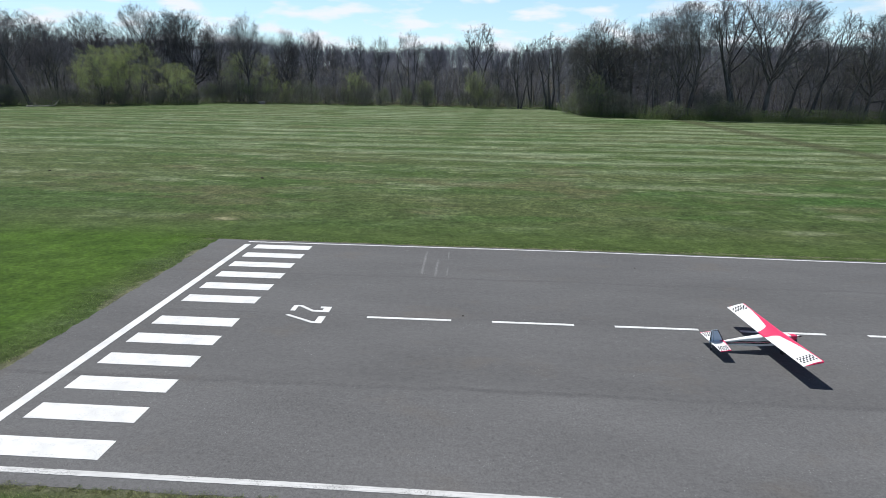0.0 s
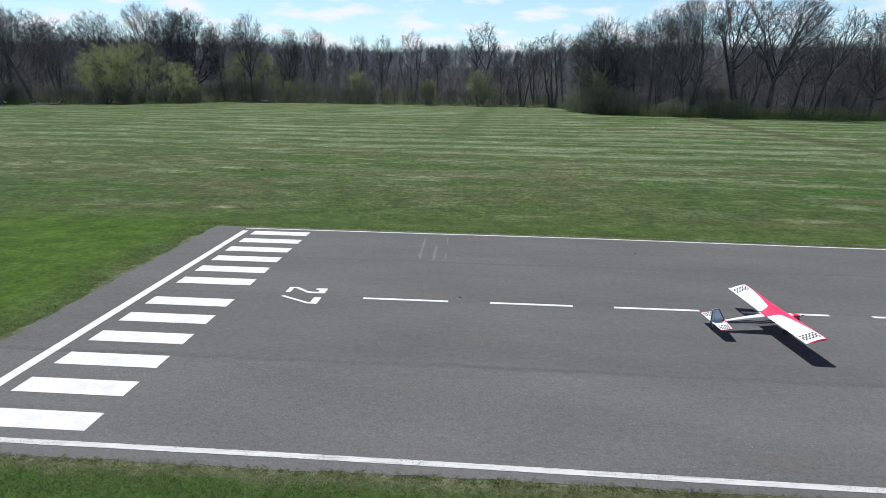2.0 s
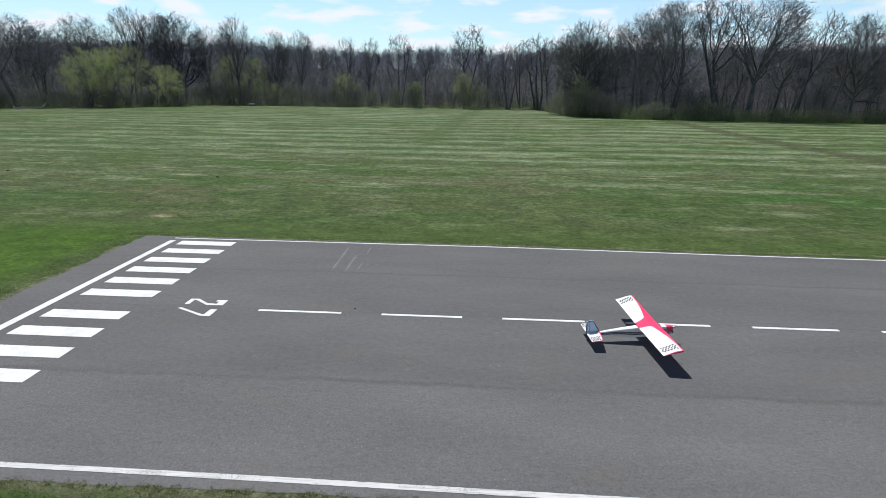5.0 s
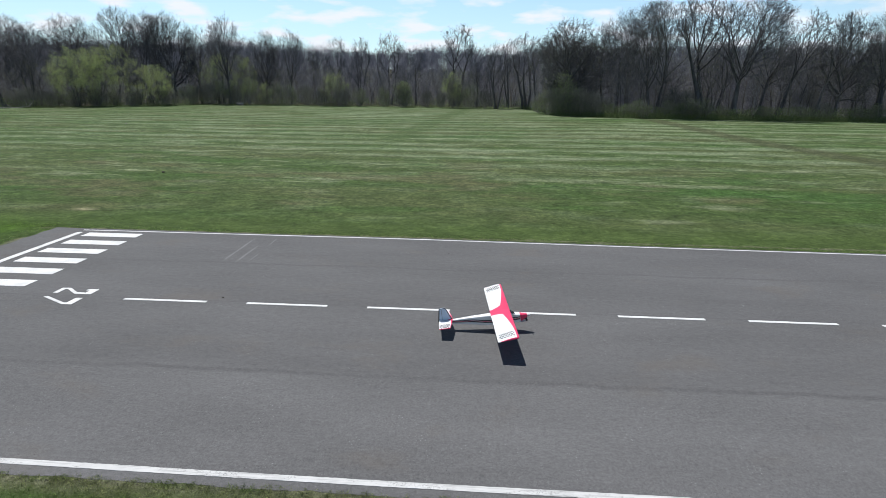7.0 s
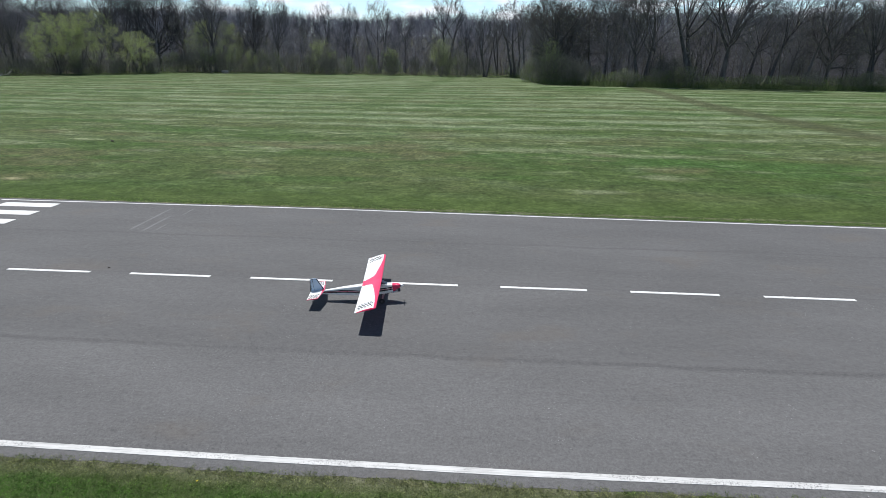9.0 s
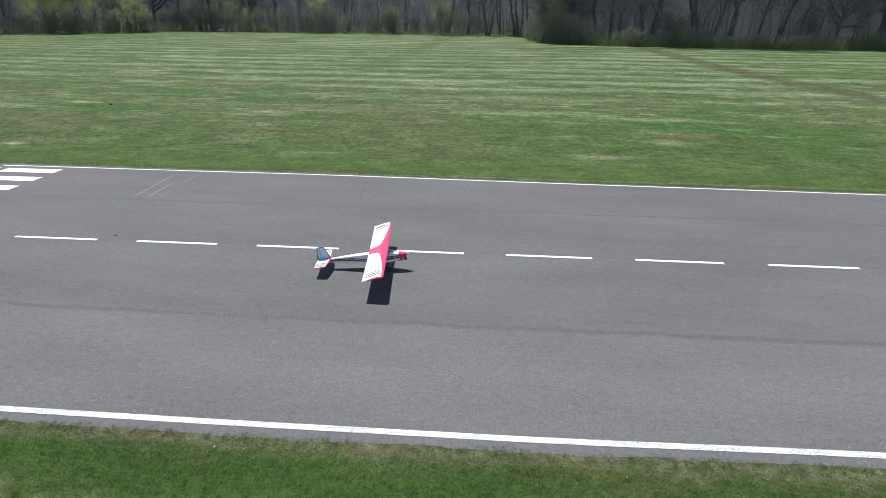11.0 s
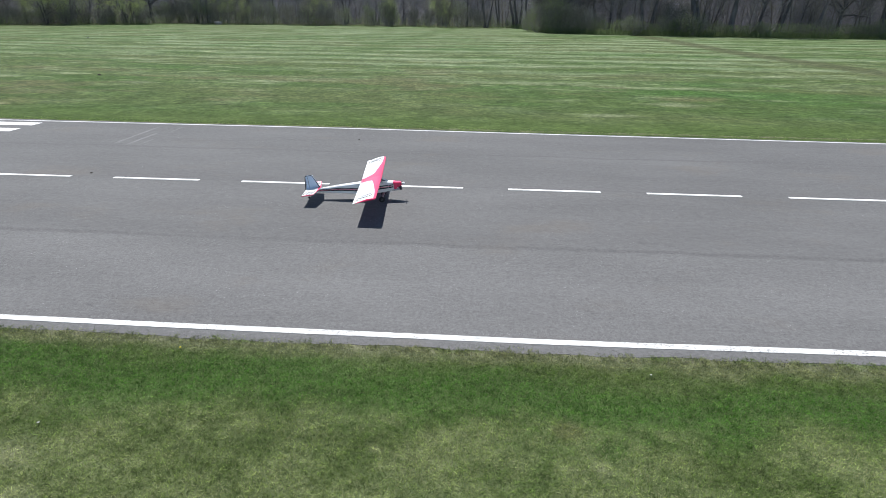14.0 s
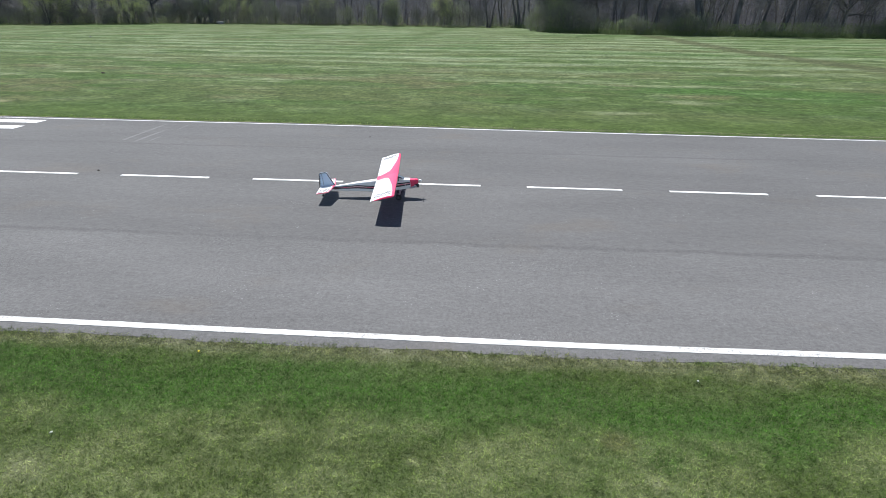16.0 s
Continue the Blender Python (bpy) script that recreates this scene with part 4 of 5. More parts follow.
OPEN_HABIT = habit(15.0, 3.5, 9.2, 0.33, (9, 7, 6, 5), ((46, 16), (44, 34), (46, 36), (48, 35)), (0.55, 0.30, 0.2, 0.1), 6.0, (0.56, 0.020), wiggle=(0.07, 0.15, 0.18, 0.18, 0.1), tip=0.35)
POLE_HABIT = habit(9.5, 2.7, 6.4, 0.085, (9, 6, 5), ((58, 20), (48, 36), (50, 36)), (0.30, 0.2, 0.1), 2.0, (0.62, 0.015), tip=0.3, wiggle=(0.05, 0.13, 0.16, 0.1, 0.1))
LEAFY_HABIT = habit(9.2, 4.2, 4.4, 0.13, (9, 6, 5, 4), ((60, 14), (46, 36), (48, 36), (50, 36)), (0.26, 0.2, 0.15, 0.1), 0.8, (0.5, 0.011), (0.03, 0.03, 0.0, -0.02, 0))
BUSH_HABIT = habit(3.6, 2.0, 2.0, 0.034, (15, 8, 6), ((58, 14), (46, 36), (48, 36)), (0.10, 0.15, 0.1), -0.7, (0.40, 0.016), lumps=0.14, tip=0.4)


def leaves_mesh(name, rng, tips, per, spread, size, material, squash=0.8):
    """Many small leaf clumps round the twig ends; every clump is a bent pair of blades."""
    v, f = [], []
    for t in tips:
        if noise.noise((t.x * 0.7, t.y * 0.7, t.z * 0.7 + size)) < -0.02:
            continue
        for _ in range(per):
            c = t + Vector((rng.gauss(0, spread), rng.gauss(0, spread), rng.gauss(0, spread * squash)))
            a = Vector((rng.uniform(-1, 1), rng.uniform(-1, 1), rng.uniform(-1, 1))).normalized()
            b = a.cross(Vector((rng.uniform(-1, 1), rng.uniform(-1, 1), rng.uniform(-1, 1)))).normalized()
            s = size * rng.uniform(0.6, 1.3)
            n = a.cross(b) * s * 0.35
            o = len(v)
            for q in (c - a * s, c + b * s * 0.45 + n, c + a * s, c - b * s * 0.45 + n):
                v.append((q.x, q.y, q.z))
            f.append((o, o + 1, o + 2))
            f.append((o, o + 2, o + 3))
    return mesh_of(name, v, f, [material])


def make_tree(name, seed, cfg, label, category, bark, twig, lean=(0.0, 0.0), stems=1, splay=0.2, leaf=None):
    """A tree with its foot at the origin."""
    rng = random.Random(seed)
    wood, fine, tips = Skin(), Skin(), []
    c = dict(cfg, key=seed * 0.37)
    cx, cy, mid, rx, rz = cfg["crown"]
    c["crown"] = (cx + lean[0] * mid, cy + lean[1] * mid, mid, rx, rz)
    if stems > 1:
        c["kids"] = (max(3, round(1.7 * c["kids"][0] / stems)), *c["kids"][1:])
    for k in range(stems):
        a = 6.283 * k / stems + rng.uniform(-0.5, 0.5) + seed
        tilt = 0.03 if stems == 1 else splay * rng.uniform(0.5, 1.3)
        d = Vector((math.cos(a) * tilt + lean[0], math.sin(a) * tilt + lean[1], 1))
        off = Vector((math.cos(a), math.sin(a), 0)) * (0.0 if stems == 1 else cfg["radius"] * 1.2)
        sprout(rng, wood, fine, tips, off + Vector((0, 0, -0.25)), d, cfg["trunk"] * rng.uniform(0.9, 1.08), cfg["radius"] * (1.0 if stems == 1 else 0.8), 0, c)
    tree = new(name)
    tagged(tree, label, category)
    for part_name, skin, material in (("trunk", wood, bark), ("crown", fine, twig)):
        if skin.f:
            ob = new(part_name, mesh_of(part_name, skin.v, skin.f, [material], smooth=part_name == "trunk"))
            ob.parent = tree
    if leaf:
        ob = new("foliage", leaves_mesh("foliage", rng, tips, *leaf))
        ob.parent = tree
    return tree


BARE = "tall leafless deciduous tree with grey-brown bark at the wood edge"
OAK = "broad leafless oak with a dark domed crown at the wood edge"
VASE = "large leafless tree with steeply rising dark limbs at the wood edge"
GREEN = "spreading tree with fresh olive-green spring leaves before the wood"


def front(x):
    """Depth of the wood's edge at x."""
    if x < -56:
        return 72.0 + (x + 56) * 0.25 + 6 * smooth(-62, -56, x)
    if x < 11:
        return 78.0 + 14.0 * smooth(-56, -40, x) - 5.0 * smooth(2, 12, x)
    if x < 15:
        return 87.0 - 20.5 * smooth(11.5, 14.8, x)
    return 66.5 - 3.0 * smooth(15, 22, x) - 0.06 * max(0.0, x - 20)


def build_woods():
    rng = random.Random(41)
    oaks = [make_tree("oak_tree", q, OAK_HABIT, OAK, "tree", BARK_A, BARK_A) for q in (5, 17, 18)]
    vases = [make_tree("vase_tree", q, VASE_HABIT, VASE, "tree", BARK_A, TWIG, stems=n, splay=0.12) for q, n in ((11, 1), (12, 2), (13, 1))]
    talls = [make_tree("tall_tree", q, TALL_HABIT, BARE, "tree", b, TWIG, lean=l) for q, b, l in ((21, BARK_A, (0, 0)), (22, BARK_A, (0.10, 0)), (24, BARK_B, (-0.06, 0.03)))]
    opens = [make_tree("open_tree", q, OPEN_HABIT, "tall leafless tree with few sinuous limbs standing above the wood", "tree", BARK_A, TWIG, lean=l, stems=n, splay=0.17)
             for q, n, l in ((31, 2, (0, 0)), (32, 1, (0.05, 0)), (33, 3, (0, 0)))]
    leaning = [make_tree("leaning_tree", q, OPEN_HABIT, "leaning leafless tree with dark crooked stem at the wood edge", "tree", BARK_A, TWIG, lean=l) for q, l in ((36, (0.28, 0)),)]
    poles = [make_tree("slender_tree", q, POLE_HABIT, "slender leafless tree standing inside the wood", "tree", b, TWIG, lean=l) for q, b, l in
             ((41, BARK_B, (0.05, 0)), (42, BARK_A, (0.20, 0)), (43, BARK_B, (0, 0)), (44, BARK_A, (-0.16, 0)), (45, BARK_B, (-0.05, 0)), (46, BARK_A, (0.1, 0.1)))]
    leafy = [make_tree("leafy_tree", q, LEAFY_HABIT, GREEN, "tree", BARK_A, TWIG, stems=n, splay=0.45, leaf=(per, 0.20, 0.056, LEAF_A)) for q, n, per in ((51, 4, 18), (52, 5, 13))]
    saplings = [make_tree("leafy_sapling", q, BUSH_HABIT, "small round tree in pale green spring leaf before the wood", "small tree", BRUSH, BRUSH, stems=5, splay=0.3, leaf=(4, 0.12, 0.050, LEAF_A)) for q in (61, 62)]
    budding = [make_tree("budding_tree", q, POLE_HABIT, "slender tree with sparse olive-green buds in the wood", "tree", BARK_B, TWIG, leaf=(4, 0.25, 0.058, LEAF_B)) for q in (71, 72)]
    bare_bush = [make_tree("shrub", q, BUSH_HABIT, "round leafless grey-brown shrub at the foot of the wood", "shrub", BRUSH, BRUSH, stems=7, splay=0.45) for q in (81, 82, 83)]
    green_bush = [make_tree("shrub", q, BUSH_HABIT, "low shrub just coming into dull green leaf", "shrub", BRUSH, BRUSH, stems=6, splay=0.5, leaf=(4, 0.14, 0.050, LEAF_C)) for q in (84, 85)]
    groups = {id(oaks): "oaks", id(vases): "vase-shaped trees", id(talls): "tall trees", id(opens): "open-crowned trees", id(leaning): "leaning trees", id(poles): "slender trees", id(leafy): "leafy trees",
              id(saplings): "leafy saplings", id(budding): "budding trees", id(bare_bush): "leafless shrubs", id(green_bush): "budding shrubs"}
    tall_of = {id(oaks): 12.8, id(vases): 14.4, id(talls): 14.6, id(opens): 15.0, id(leaning): 14.6, id(poles): 9.5, id(leafy): 9.2, id(saplings): 3.6, id(budding): 9.5, id(bare_bush): 3.6, id(green_bush): 3.6}
    used = set()

    def put(kind, x, y, top, wide=1.0, which=None, rot=None):
        """Sets one of a kind at (x, y), scaled to the given height; wide widens its crown."""
        proto = kind[rng.randrange(len(kind)) if which is None else which]
        turn = rng.uniform(0, 360) if rot is None else rot
        m = pose(x, y, ground_z(x, y), 0, 0, turn)
        if proto in used:
            ob = copy_thing(proto, m)
        else:
            ob = proto
            ob.matrix_basis = m
            used.add(proto)
        k = top / tall_of[id(kind)]
        ob.scale = (k * wide, k * wide, k)
        return tagged(ob, group=groups[id(kind)])

    # the trees that stand out, west to east
    for kind, x, y, top, wide, which in (
            (leaning, -65.6, 71.0, 12.6, 1.1, 0), (leaning, -68.6, 68.5, 13.2, 1.15, 0), (vases, -72.5, 75, 13.4, 0.8, 1), (talls, -67.5, 79, 11.8, 1.1, 0), (vases, -78, 72, 13.5, 1.0, 0), (vases, -75.7, 90, 13.3, 0.95, 2), (oaks, -79.5, 88, 14.5, 0.9, 0), (oaks, -71.1, 95, 15.0, 0.85, 0), (talls, -66.5, 96, 13.2, 1.1, 1),
            (oaks, -62.0, 95, 16.0, 0.72, 2), (vases, -58.0, 97, 15.6, 0.80, 1), (oaks, -53.0, 96, 15.4, 0.72, 1), (vases, -49.5, 99, 13.6, 0.8, 2), (vases, -43.0, 97, 15.0, 0.75, 0), (talls, -46.5, 102, 13.0, 0.9, 0),
            (oaks, -37.5, 101, 13.0, 0.6, 0), (vases, -32.5, 101, 13.2, 0.62, 2), (talls, -28.5, 104, 11.4, 0.9, 2), (opens, -25.1, 108, 13.4, 0.75, 1), (opens, -20.3, 108, 13.3, 0.70, 0), (opens, -14.0, 106, 13.9, 0.95, 2),
            (talls, -8.9, 108, 11.6, 0.9, 0), (opens, -0.4, 105, 15.6, 1.0, 0), (talls, 3.6, 100, 10.8, 0.9, 1), (opens, 6.9, 90, 11.0, 0.9, 2), (opens, 9.2, 92, 11.8, 0.8, 0), (opens, 11.8, 88, 12.2, 1.15, 2), (opens, 13.6, 87, 11.8, 0.9, 1),
            (oaks, 17.0, 71.0, 12.6, 1.05, 0), (oaks, 19.4, 74.0, 10.6, 0.9, 1), (talls, 21.2, 71, 12.2, 1.0, 2), (talls, 23.2, 72, 13.6, 1.0, 0), (vases, 27.0, 68, 14.5, 1.05, 1), (vases, 24.6, 73, 14.0, 0.85, 0), (opens, 33.1, 67, 16.4, 1.25, 0), (vases, 37.1, 67.5, 15.6, 1.15, 2),
            (talls, 41.5, 71, 13.6, 1.0, 1), (leaning, 42.3, 67, 13.2, 0.9, 0), (leaning, 46.2, 66, 12.6, 0.8, 0), (oaks, 49.6, 67, 12.9, 0.75, 2), (vases, 54.0, 66, 13.2, 0.8, 0), (oaks, 58.8, 66, 13.4, 0.8, 1), (vases, 63.5, 65, 13.0, 0.9, 1), (oaks, 69, 64, 13.2, 0.9, 0)):
        put(kind, x, y, top * (1.05 if x < -30 else 1.0), wide, which, rot=(0 if x > 0 else 180) if kind is leaning else None)
    # green trees in the west, from the widest to the seedlings between them
    for x, y, top, wide, which in ((-58.4, 76.5, 9.0, 1.0, 0), (-54.9, 80.5, 9.7, 0.95, 1), (-50.3, 84.0, 6.8, 1.05, 0), (-56.6, 78.5, 8.2, 0.9, 1), (-45.6, 98, 9.4, 0.8, 1), (-41.5, 99, 9.2, 0.7, 1)):
        put(leafy, x, y, top, wide, which)
    for x, y, top, wide in ((-37.2, 92, 5.0, 0.62), (-34.7, 93, 4.0, 0.6), (-22.6, 95, 5.8, 1.0), (-9.3, 92.5, 4.6, 0.7), (-0.7, 92, 6.2, 0.62), (0.4, 91, 4.4, 0.7), (15.0, 69.5, 5.6, 0.7), (-69, 71.5, 3.0, 0.9)):
        put(saplings, x, y, top, wide)
    for x, y, top in ((-66.0, 73.5, 5.6), (-63.4, 75.5, 7.0), (-64.8, 76.5, 6.4), (-24.5, 97, 7.5), (-42, 98, 9.5), (-39, 99, 9.0), (-47.5, 95, 9.5), (-1.5, 97, 8.5), (2, 96, 7.4), (24.5, 72, 8.5), (36, 71, 8.0), (39.5, 70, 8.6), (43.5, 71, 8.4), (31, 72, 7.2), (48, 70, 7.5)):
        put(budding, x, y, top, 1.3)
    # rounded shrubs in front of the middle wood, with gaps between them
    for x, y, top, wide in ((-47.5, 90, 3.6, 1.0), (-44.5, 92, 4.5, 0.95), (-41.8, 92, 4.4, 0.9), (-39.4, 92.3, 3.6, 0.8), (-36, 93.5, 3.2, 0.8), (-32.6, 93, 4.0, 0.85), (-30.0, 92.5, 3.6, 0.85), (-27.0, 92.5, 3.9, 0.95), (-24.2, 92.4, 3.2, 0.8),
                            (-20.6, 93, 4.0, 0.9), (-17.2, 92, 3.2, 0.95), (-13.2, 93.5, 3.6, 0.7), (-9.6, 92, 4.4, 0.7), (-5.2, 93, 3.2, 0.8), (-2.6, 91.5, 3.0, 0.8), (2.6, 91, 4.0, 1.0), (5.0, 90, 3.4, 0.9), (-50.5, 86, 3.2, 1.0), (-53, 83, 2.6, 1.1), (-57.5, 80, 2.4, 1.1), (-63.5, 77, 2.6, 1.1), (-60.6, 75.0, 2.2, 1.2), (-58.2, 75.6, 2.5, 1.2), (-55.8, 77.4, 2.3, 1.2), (-52.4, 80.6, 2.6, 1.2)):
        put(bare_bush if rng.random() < 0.55 else green_bush, x, y, top, wide)
    # the mound of brush on the corner of the near wood
    for x, y, top, wide in ((13.4, 70.5, 3.4, 1.0), (14.6, 68.0, 3.8, 1.0), (15.9, 67.2, 4.2, 0.95), (17.2, 66.6, 3.8, 0.95), (18.8, 66.2, 3.4, 0.95), (15.2, 70.0, 4.4, 0.85), (12.6, 73.5, 2.4, 1.0), (20.6, 66.0, 2.6, 0.9)):
        put(green_bush if x < 16.5 else bare_bush, x, y, top, wide)

    # the wood's front line, then deeper rows
    x = -98.0
    while x < 92:
        y0 = front(x)
        if x > 19 and rng.random() < 0.78:
            put(green_bush if rng.random() < 0.7 else bare_bush, x, y0 + rng.uniform(0.2, 1.6), rng.uniform(1.3, 2.6), 1.25)
        elif x < -46:
            put(bare_bush, x, y0 + rng.uniform(0.4, 3.0), rng.uniform(1.5, 3.2), 1.1)
        if not 13 < x < 22 and not -67 < x < -46 and rng.random() < (0.35 if x < 13 else 0.75):
            put(poles, x + rng.uniform(-0.8, 0.8), y0 + (rng.uniform(3.5, 7.0) if x > 13 else rng.uniform(4.0, 8.0)), rng.uniform(5.5, 9.0) * (0.8 if -30 < x < 14 else 1.0))
        x += rng.uniform(1.5, 2.5)
    for depth, step, lo, hi in ((5.0, 2.3, 6.5, 10.0), (10.0, 2.6, 7.0, 10.6), (16.0, 3.2, 8.0, 11.2)):
        x = -112.0 - depth
        while x < 96 + depth:
            y = front(x) + depth + rng.uniform(-2.5, 2.5) + (4.0 if x < 13 else 0.0)
            r = rng.random()
            low = 0.86 if -30 < x < 14 else 1.0
            if r < 0.60:
                put(poles, x, y, rng.uniform(lo, hi) * low)
            elif r < 0.74:
                put(opens, x, y, rng.uniform(lo, hi) * 1.12 * low, 1.1)
            elif r < 0.86:
                put(budding, x, y, rng.uniform(lo, hi) * 0.9 * low, 1.2)
            elif depth < 12:
                put(bare_bush, x, y, rng.uniform(3.0, 4.6))
            x += step * rng.uniform(0.6, 1.4)

    # the wooded ridge behind: countless fine-twigged crowns, haze painted into their colour
    for ya, yb, count in ((104, 128, 380), (128, 160, 900), (160, 190, 1100), (190, 224, 2500)):
        sk = Skin()
        for _ in range(count):
            x, y = rng.uniform(-70 - 1.05 * ya, 60 + 0.7 * ya), rng.uniform(ya, yb)
            foot = Vector((x, y, ground_z(x, y) - 0.2))
            tall = rng.uniform(6.8, 10.0) + 2.2 * noise.noise((x * 0.05, y * 0.03, 8)) + 3.2 * smooth(-0.15, -0.45, x / y) + 2.2 * smooth(0.15, 0.4, x / y) + 1.1 * smooth(-0.2, -0.08, x / y)
            fork = foot + Vector((rng.gauss(0, 0.4), rng.gauss(0, 0.4), tall * rng.uniform(0.5, 0.66)))
            sk.tube([foot, fork], [0.09, 0.03], 3)
            for _k in range(26):
                f = rng.random() ** 0.7
                b = foot.lerp(fork, f)
                az, t = rng.uniform(0, 6.28), radians(rng.uniform(8, 68))
                run = tall * rng.uniform(0.20, 0.38)
                e = b + Vector((math.cos(az) * math.sin(t), math.sin(az) * math.sin(t), math.cos(t))) * run
                sk.tube([b, e], [0.045, 0.012], 3)
                g = b.lerp(e, rng.uniform(0.3, 0.8))
                sk.tube([g, g + Vector((rng.gauss(0, 0.6), rng.gauss(0, 0.4), rng.uniform(0.1, 0.9)))], [0.026, 0.008], 3)
        ob = new("far_wood", mesh_of("far_wood", sk.v, sk.f, [HAZE_TWIG]))
        tagged(ob, "distant leafless wood on a low ridge, its twig colour paled by haze", "woodland", kind="stuff")


build_woods()


def build_fallen_log():
    rng = random.Random(9)
    log = new("fallen_tree")
    log.matrix_basis = pose(-62.6, 69.3, ground_z(-62.6, 69.3), 0, 0, 39) @ Matrix.Diagonal((0.6, 0.6, 0.7, 1))
    tagged(log, "bleached fallen tree lying on the grass before the wood", "fallen tree")
    sk = Skin()
    sk.tube([Vector((-3.2, 0, 0.14)), Vector((-1.6, 0.2, 0.16)), Vector((0.5, 0, 0.14)), Vector((2.2, -0.2, 0.3)), Vector((3.0, -0.1, 1.0))], [0.13, 0.12, 0.10, 0.06, 0.02], 8)
    t = new("trunk", mesh_of("trunk", sk.v, sk.f, [DEADWOOD], smooth=True))
    t.parent = log
    for x, dx, dz, n in ((1.0, 0.9, 0.7, 1), (1.8, 0.5, 1.0, -1), (2.4, 1.4, 1.5, 1), (-1.0, -0.8, 0.5, 1)):
        sk = Skin()
        sk.tube([Vector((x, 0, 0.25)), Vector((x + dx * 0.5, 0.3 * n, 0.3 + dz * 0.4)), Vector((x + dx, 0.5 * n, 0.3 + dz))], [0.09, 0.06, 0.02], 5)
        b = new("branch", mesh_of("branch", sk.v, sk.f, [DEADWOOD]))
        b.parent = log


build_fallen_log()


def build_undergrowth():
    """Low herbs, a hedge-like tangle of budding brush, and the thin stems that fill the wood behind."""
    rng = random.Random(77)
    v, f = [], []
    for _ in range(18000):
        x = rng.uniform(-80, 75)
        if x < 11 and rng.random() < 0.6:
            continue
        y = front(x) + rng.uniform(-0.6, 1.8)
        h = rng.uniform(0.15, 0.6) * (0.6 if x < 11 else 1.5)
        a, w = rng.uniform(0, 6.28), rng.uniform(0.02, 0.05)
        z = ground_z(x, y) - 0.02
        o = len(v)
        lx, ly = rng.gauss(0, 0.2), rng.gauss(0, 0.2)
        v += [(x - w * math.cos(a), y - w * math.sin(a), z), (x + w * math.cos(a), y + w * math.sin(a), z), (x + lx + w * 0.7, y + ly, z + h * 0.6), (x + lx * 1.6, y + ly * 1.6, z + h)]
        f += [(o, o + 1, o + 2), (o, o + 2, o + 3)]
    ob = new("undergrowth", mesh_of("undergrowth", v, f, [HERB]))
    tagged(ob, "low dark green herbs at the foot of the wood", "undergrowth", kind="stuff")
    # brush in small dull leaf, thick at the ground and thinning upwards
    v, f = [], []
    for _ in range(75000):
        x = rng.uniform(12.5, 78) if rng.random() < 0.52 else rng.uniform(-85, 12.5)
        lump = noise.noise((x * 0.42, 3.0, 0.0)) + 0.6 * noise.noise((x * 1.3, 9.0, 0.0))
        if -46 < x < 12.5 and lump < rng.uniform(-0.5, 0.6):
            continue
        tall = max(0.35, 1.45 + 1.2 * lump) if x > 12.5 else max(0.3, 1.2 + 0.9 * lump)
        y = front(x) + rng.uniform(0.0, 3.0)
        c = Vector((x, y, ground_z(x, y) + tall * rng.random() ** 1.35))
        a = Vector((rng.uniform(-1, 1), rng.uniform(-1, 1), rng.uniform(-1, 1))).normalized()
        b = a.cross(Vector((rng.uniform(-1, 1), rng.uniform(-1, 1), rng.uniform(-1, 1)))).normalized()
        q = rng.uniform(0.04, 0.085)
        o = len(v)
        v += [tuple(c - a * q), tuple(c + b * q * 0.5), tuple(c + a * q), tuple(c - b * q * 0.5)]
        f += [(o, o + 1, o + 2), (o, o + 2, o + 3)]
    ob = new("brush_thicket", mesh_of("brush_thicket", v, f, [LEAF_C]))
    tagged(ob, "tangled brush in dull green spring leaf along the wood edge", "thicket", kind="stuff")
    # a haze of opening buds between the trunks
    v, f = [], []
    for _ in range(84000):
        x = rng.uniform(12.5, 85) if rng.random() < 0.55 else rng.uniform(-95, 12.5)
        if noise.noise((x * 0.21, 5.5, 0)) + 0.5 * noise.noise((x * 0.9, 1.5, 0)) < rng.uniform(-0.7, 0.5):
            continue
        y = front(x) + (rng.uniform(2.0, 15.0) if x > 13 else rng.uniform(7.0, 18.0))
        c = Vector((x, y, ground_z(x, y) + rng.uniform(0.5, 9.0 if x > 12.5 else 6.5)))
        a = Vector((rng.uniform(-1, 1), rng.uniform(-1, 1), rng.uniform(-1, 1))).normalized()
        b = a.cross(Vector((rng.uniform(-1, 1), rng.uniform(-1, 1), rng.uniform(-1, 1)))).normalized()
        q = rng.uniform(0.035, 0.07)
        o = len(v)
        v += [tuple(c - a * q), tuple(c + b * q * 0.5), tuple(c + a * q), tuple(c - b * q * 0.5)]
        f += [(o, o + 1, o + 2), (o, o + 2, o + 3)]
    ob = new("opening_buds", mesh_of("opening_buds", v, f, [LEAF_B]))
    tagged(ob, "fine grey-green opening buds on twigs inside the wood", "foliage", kind="stuff")
    # filler stems in the same paled colour, for haze between the trunks
    sk = Skin()
    for _ in range(4800):
        x = rng.uniform(-110, 100) if rng.random() < 0.85 else rng.uniform(14, 80)
        y = front(x) + (rng.uniform(5.0, 26.0) if x > 13 else rng.uniform(8.0 if x < -46 else 6.0, 30.0))
        foot = Vector((x, y, ground_z(x, y) - 0.1))
        tall = rng.uniform(2.5, 9.0) if x > 12 else rng.uniform(2.5, 9.0 if x < -30 else 7.0)
        top = foot + Vector((rng.gauss(0, 0.13) * tall, rng.gauss(0, 0.1) * tall, tall))
        bend = foot.lerp(top, 0.5) + Vector((rng.gauss(0, 0.07) * tall, 0, 0))
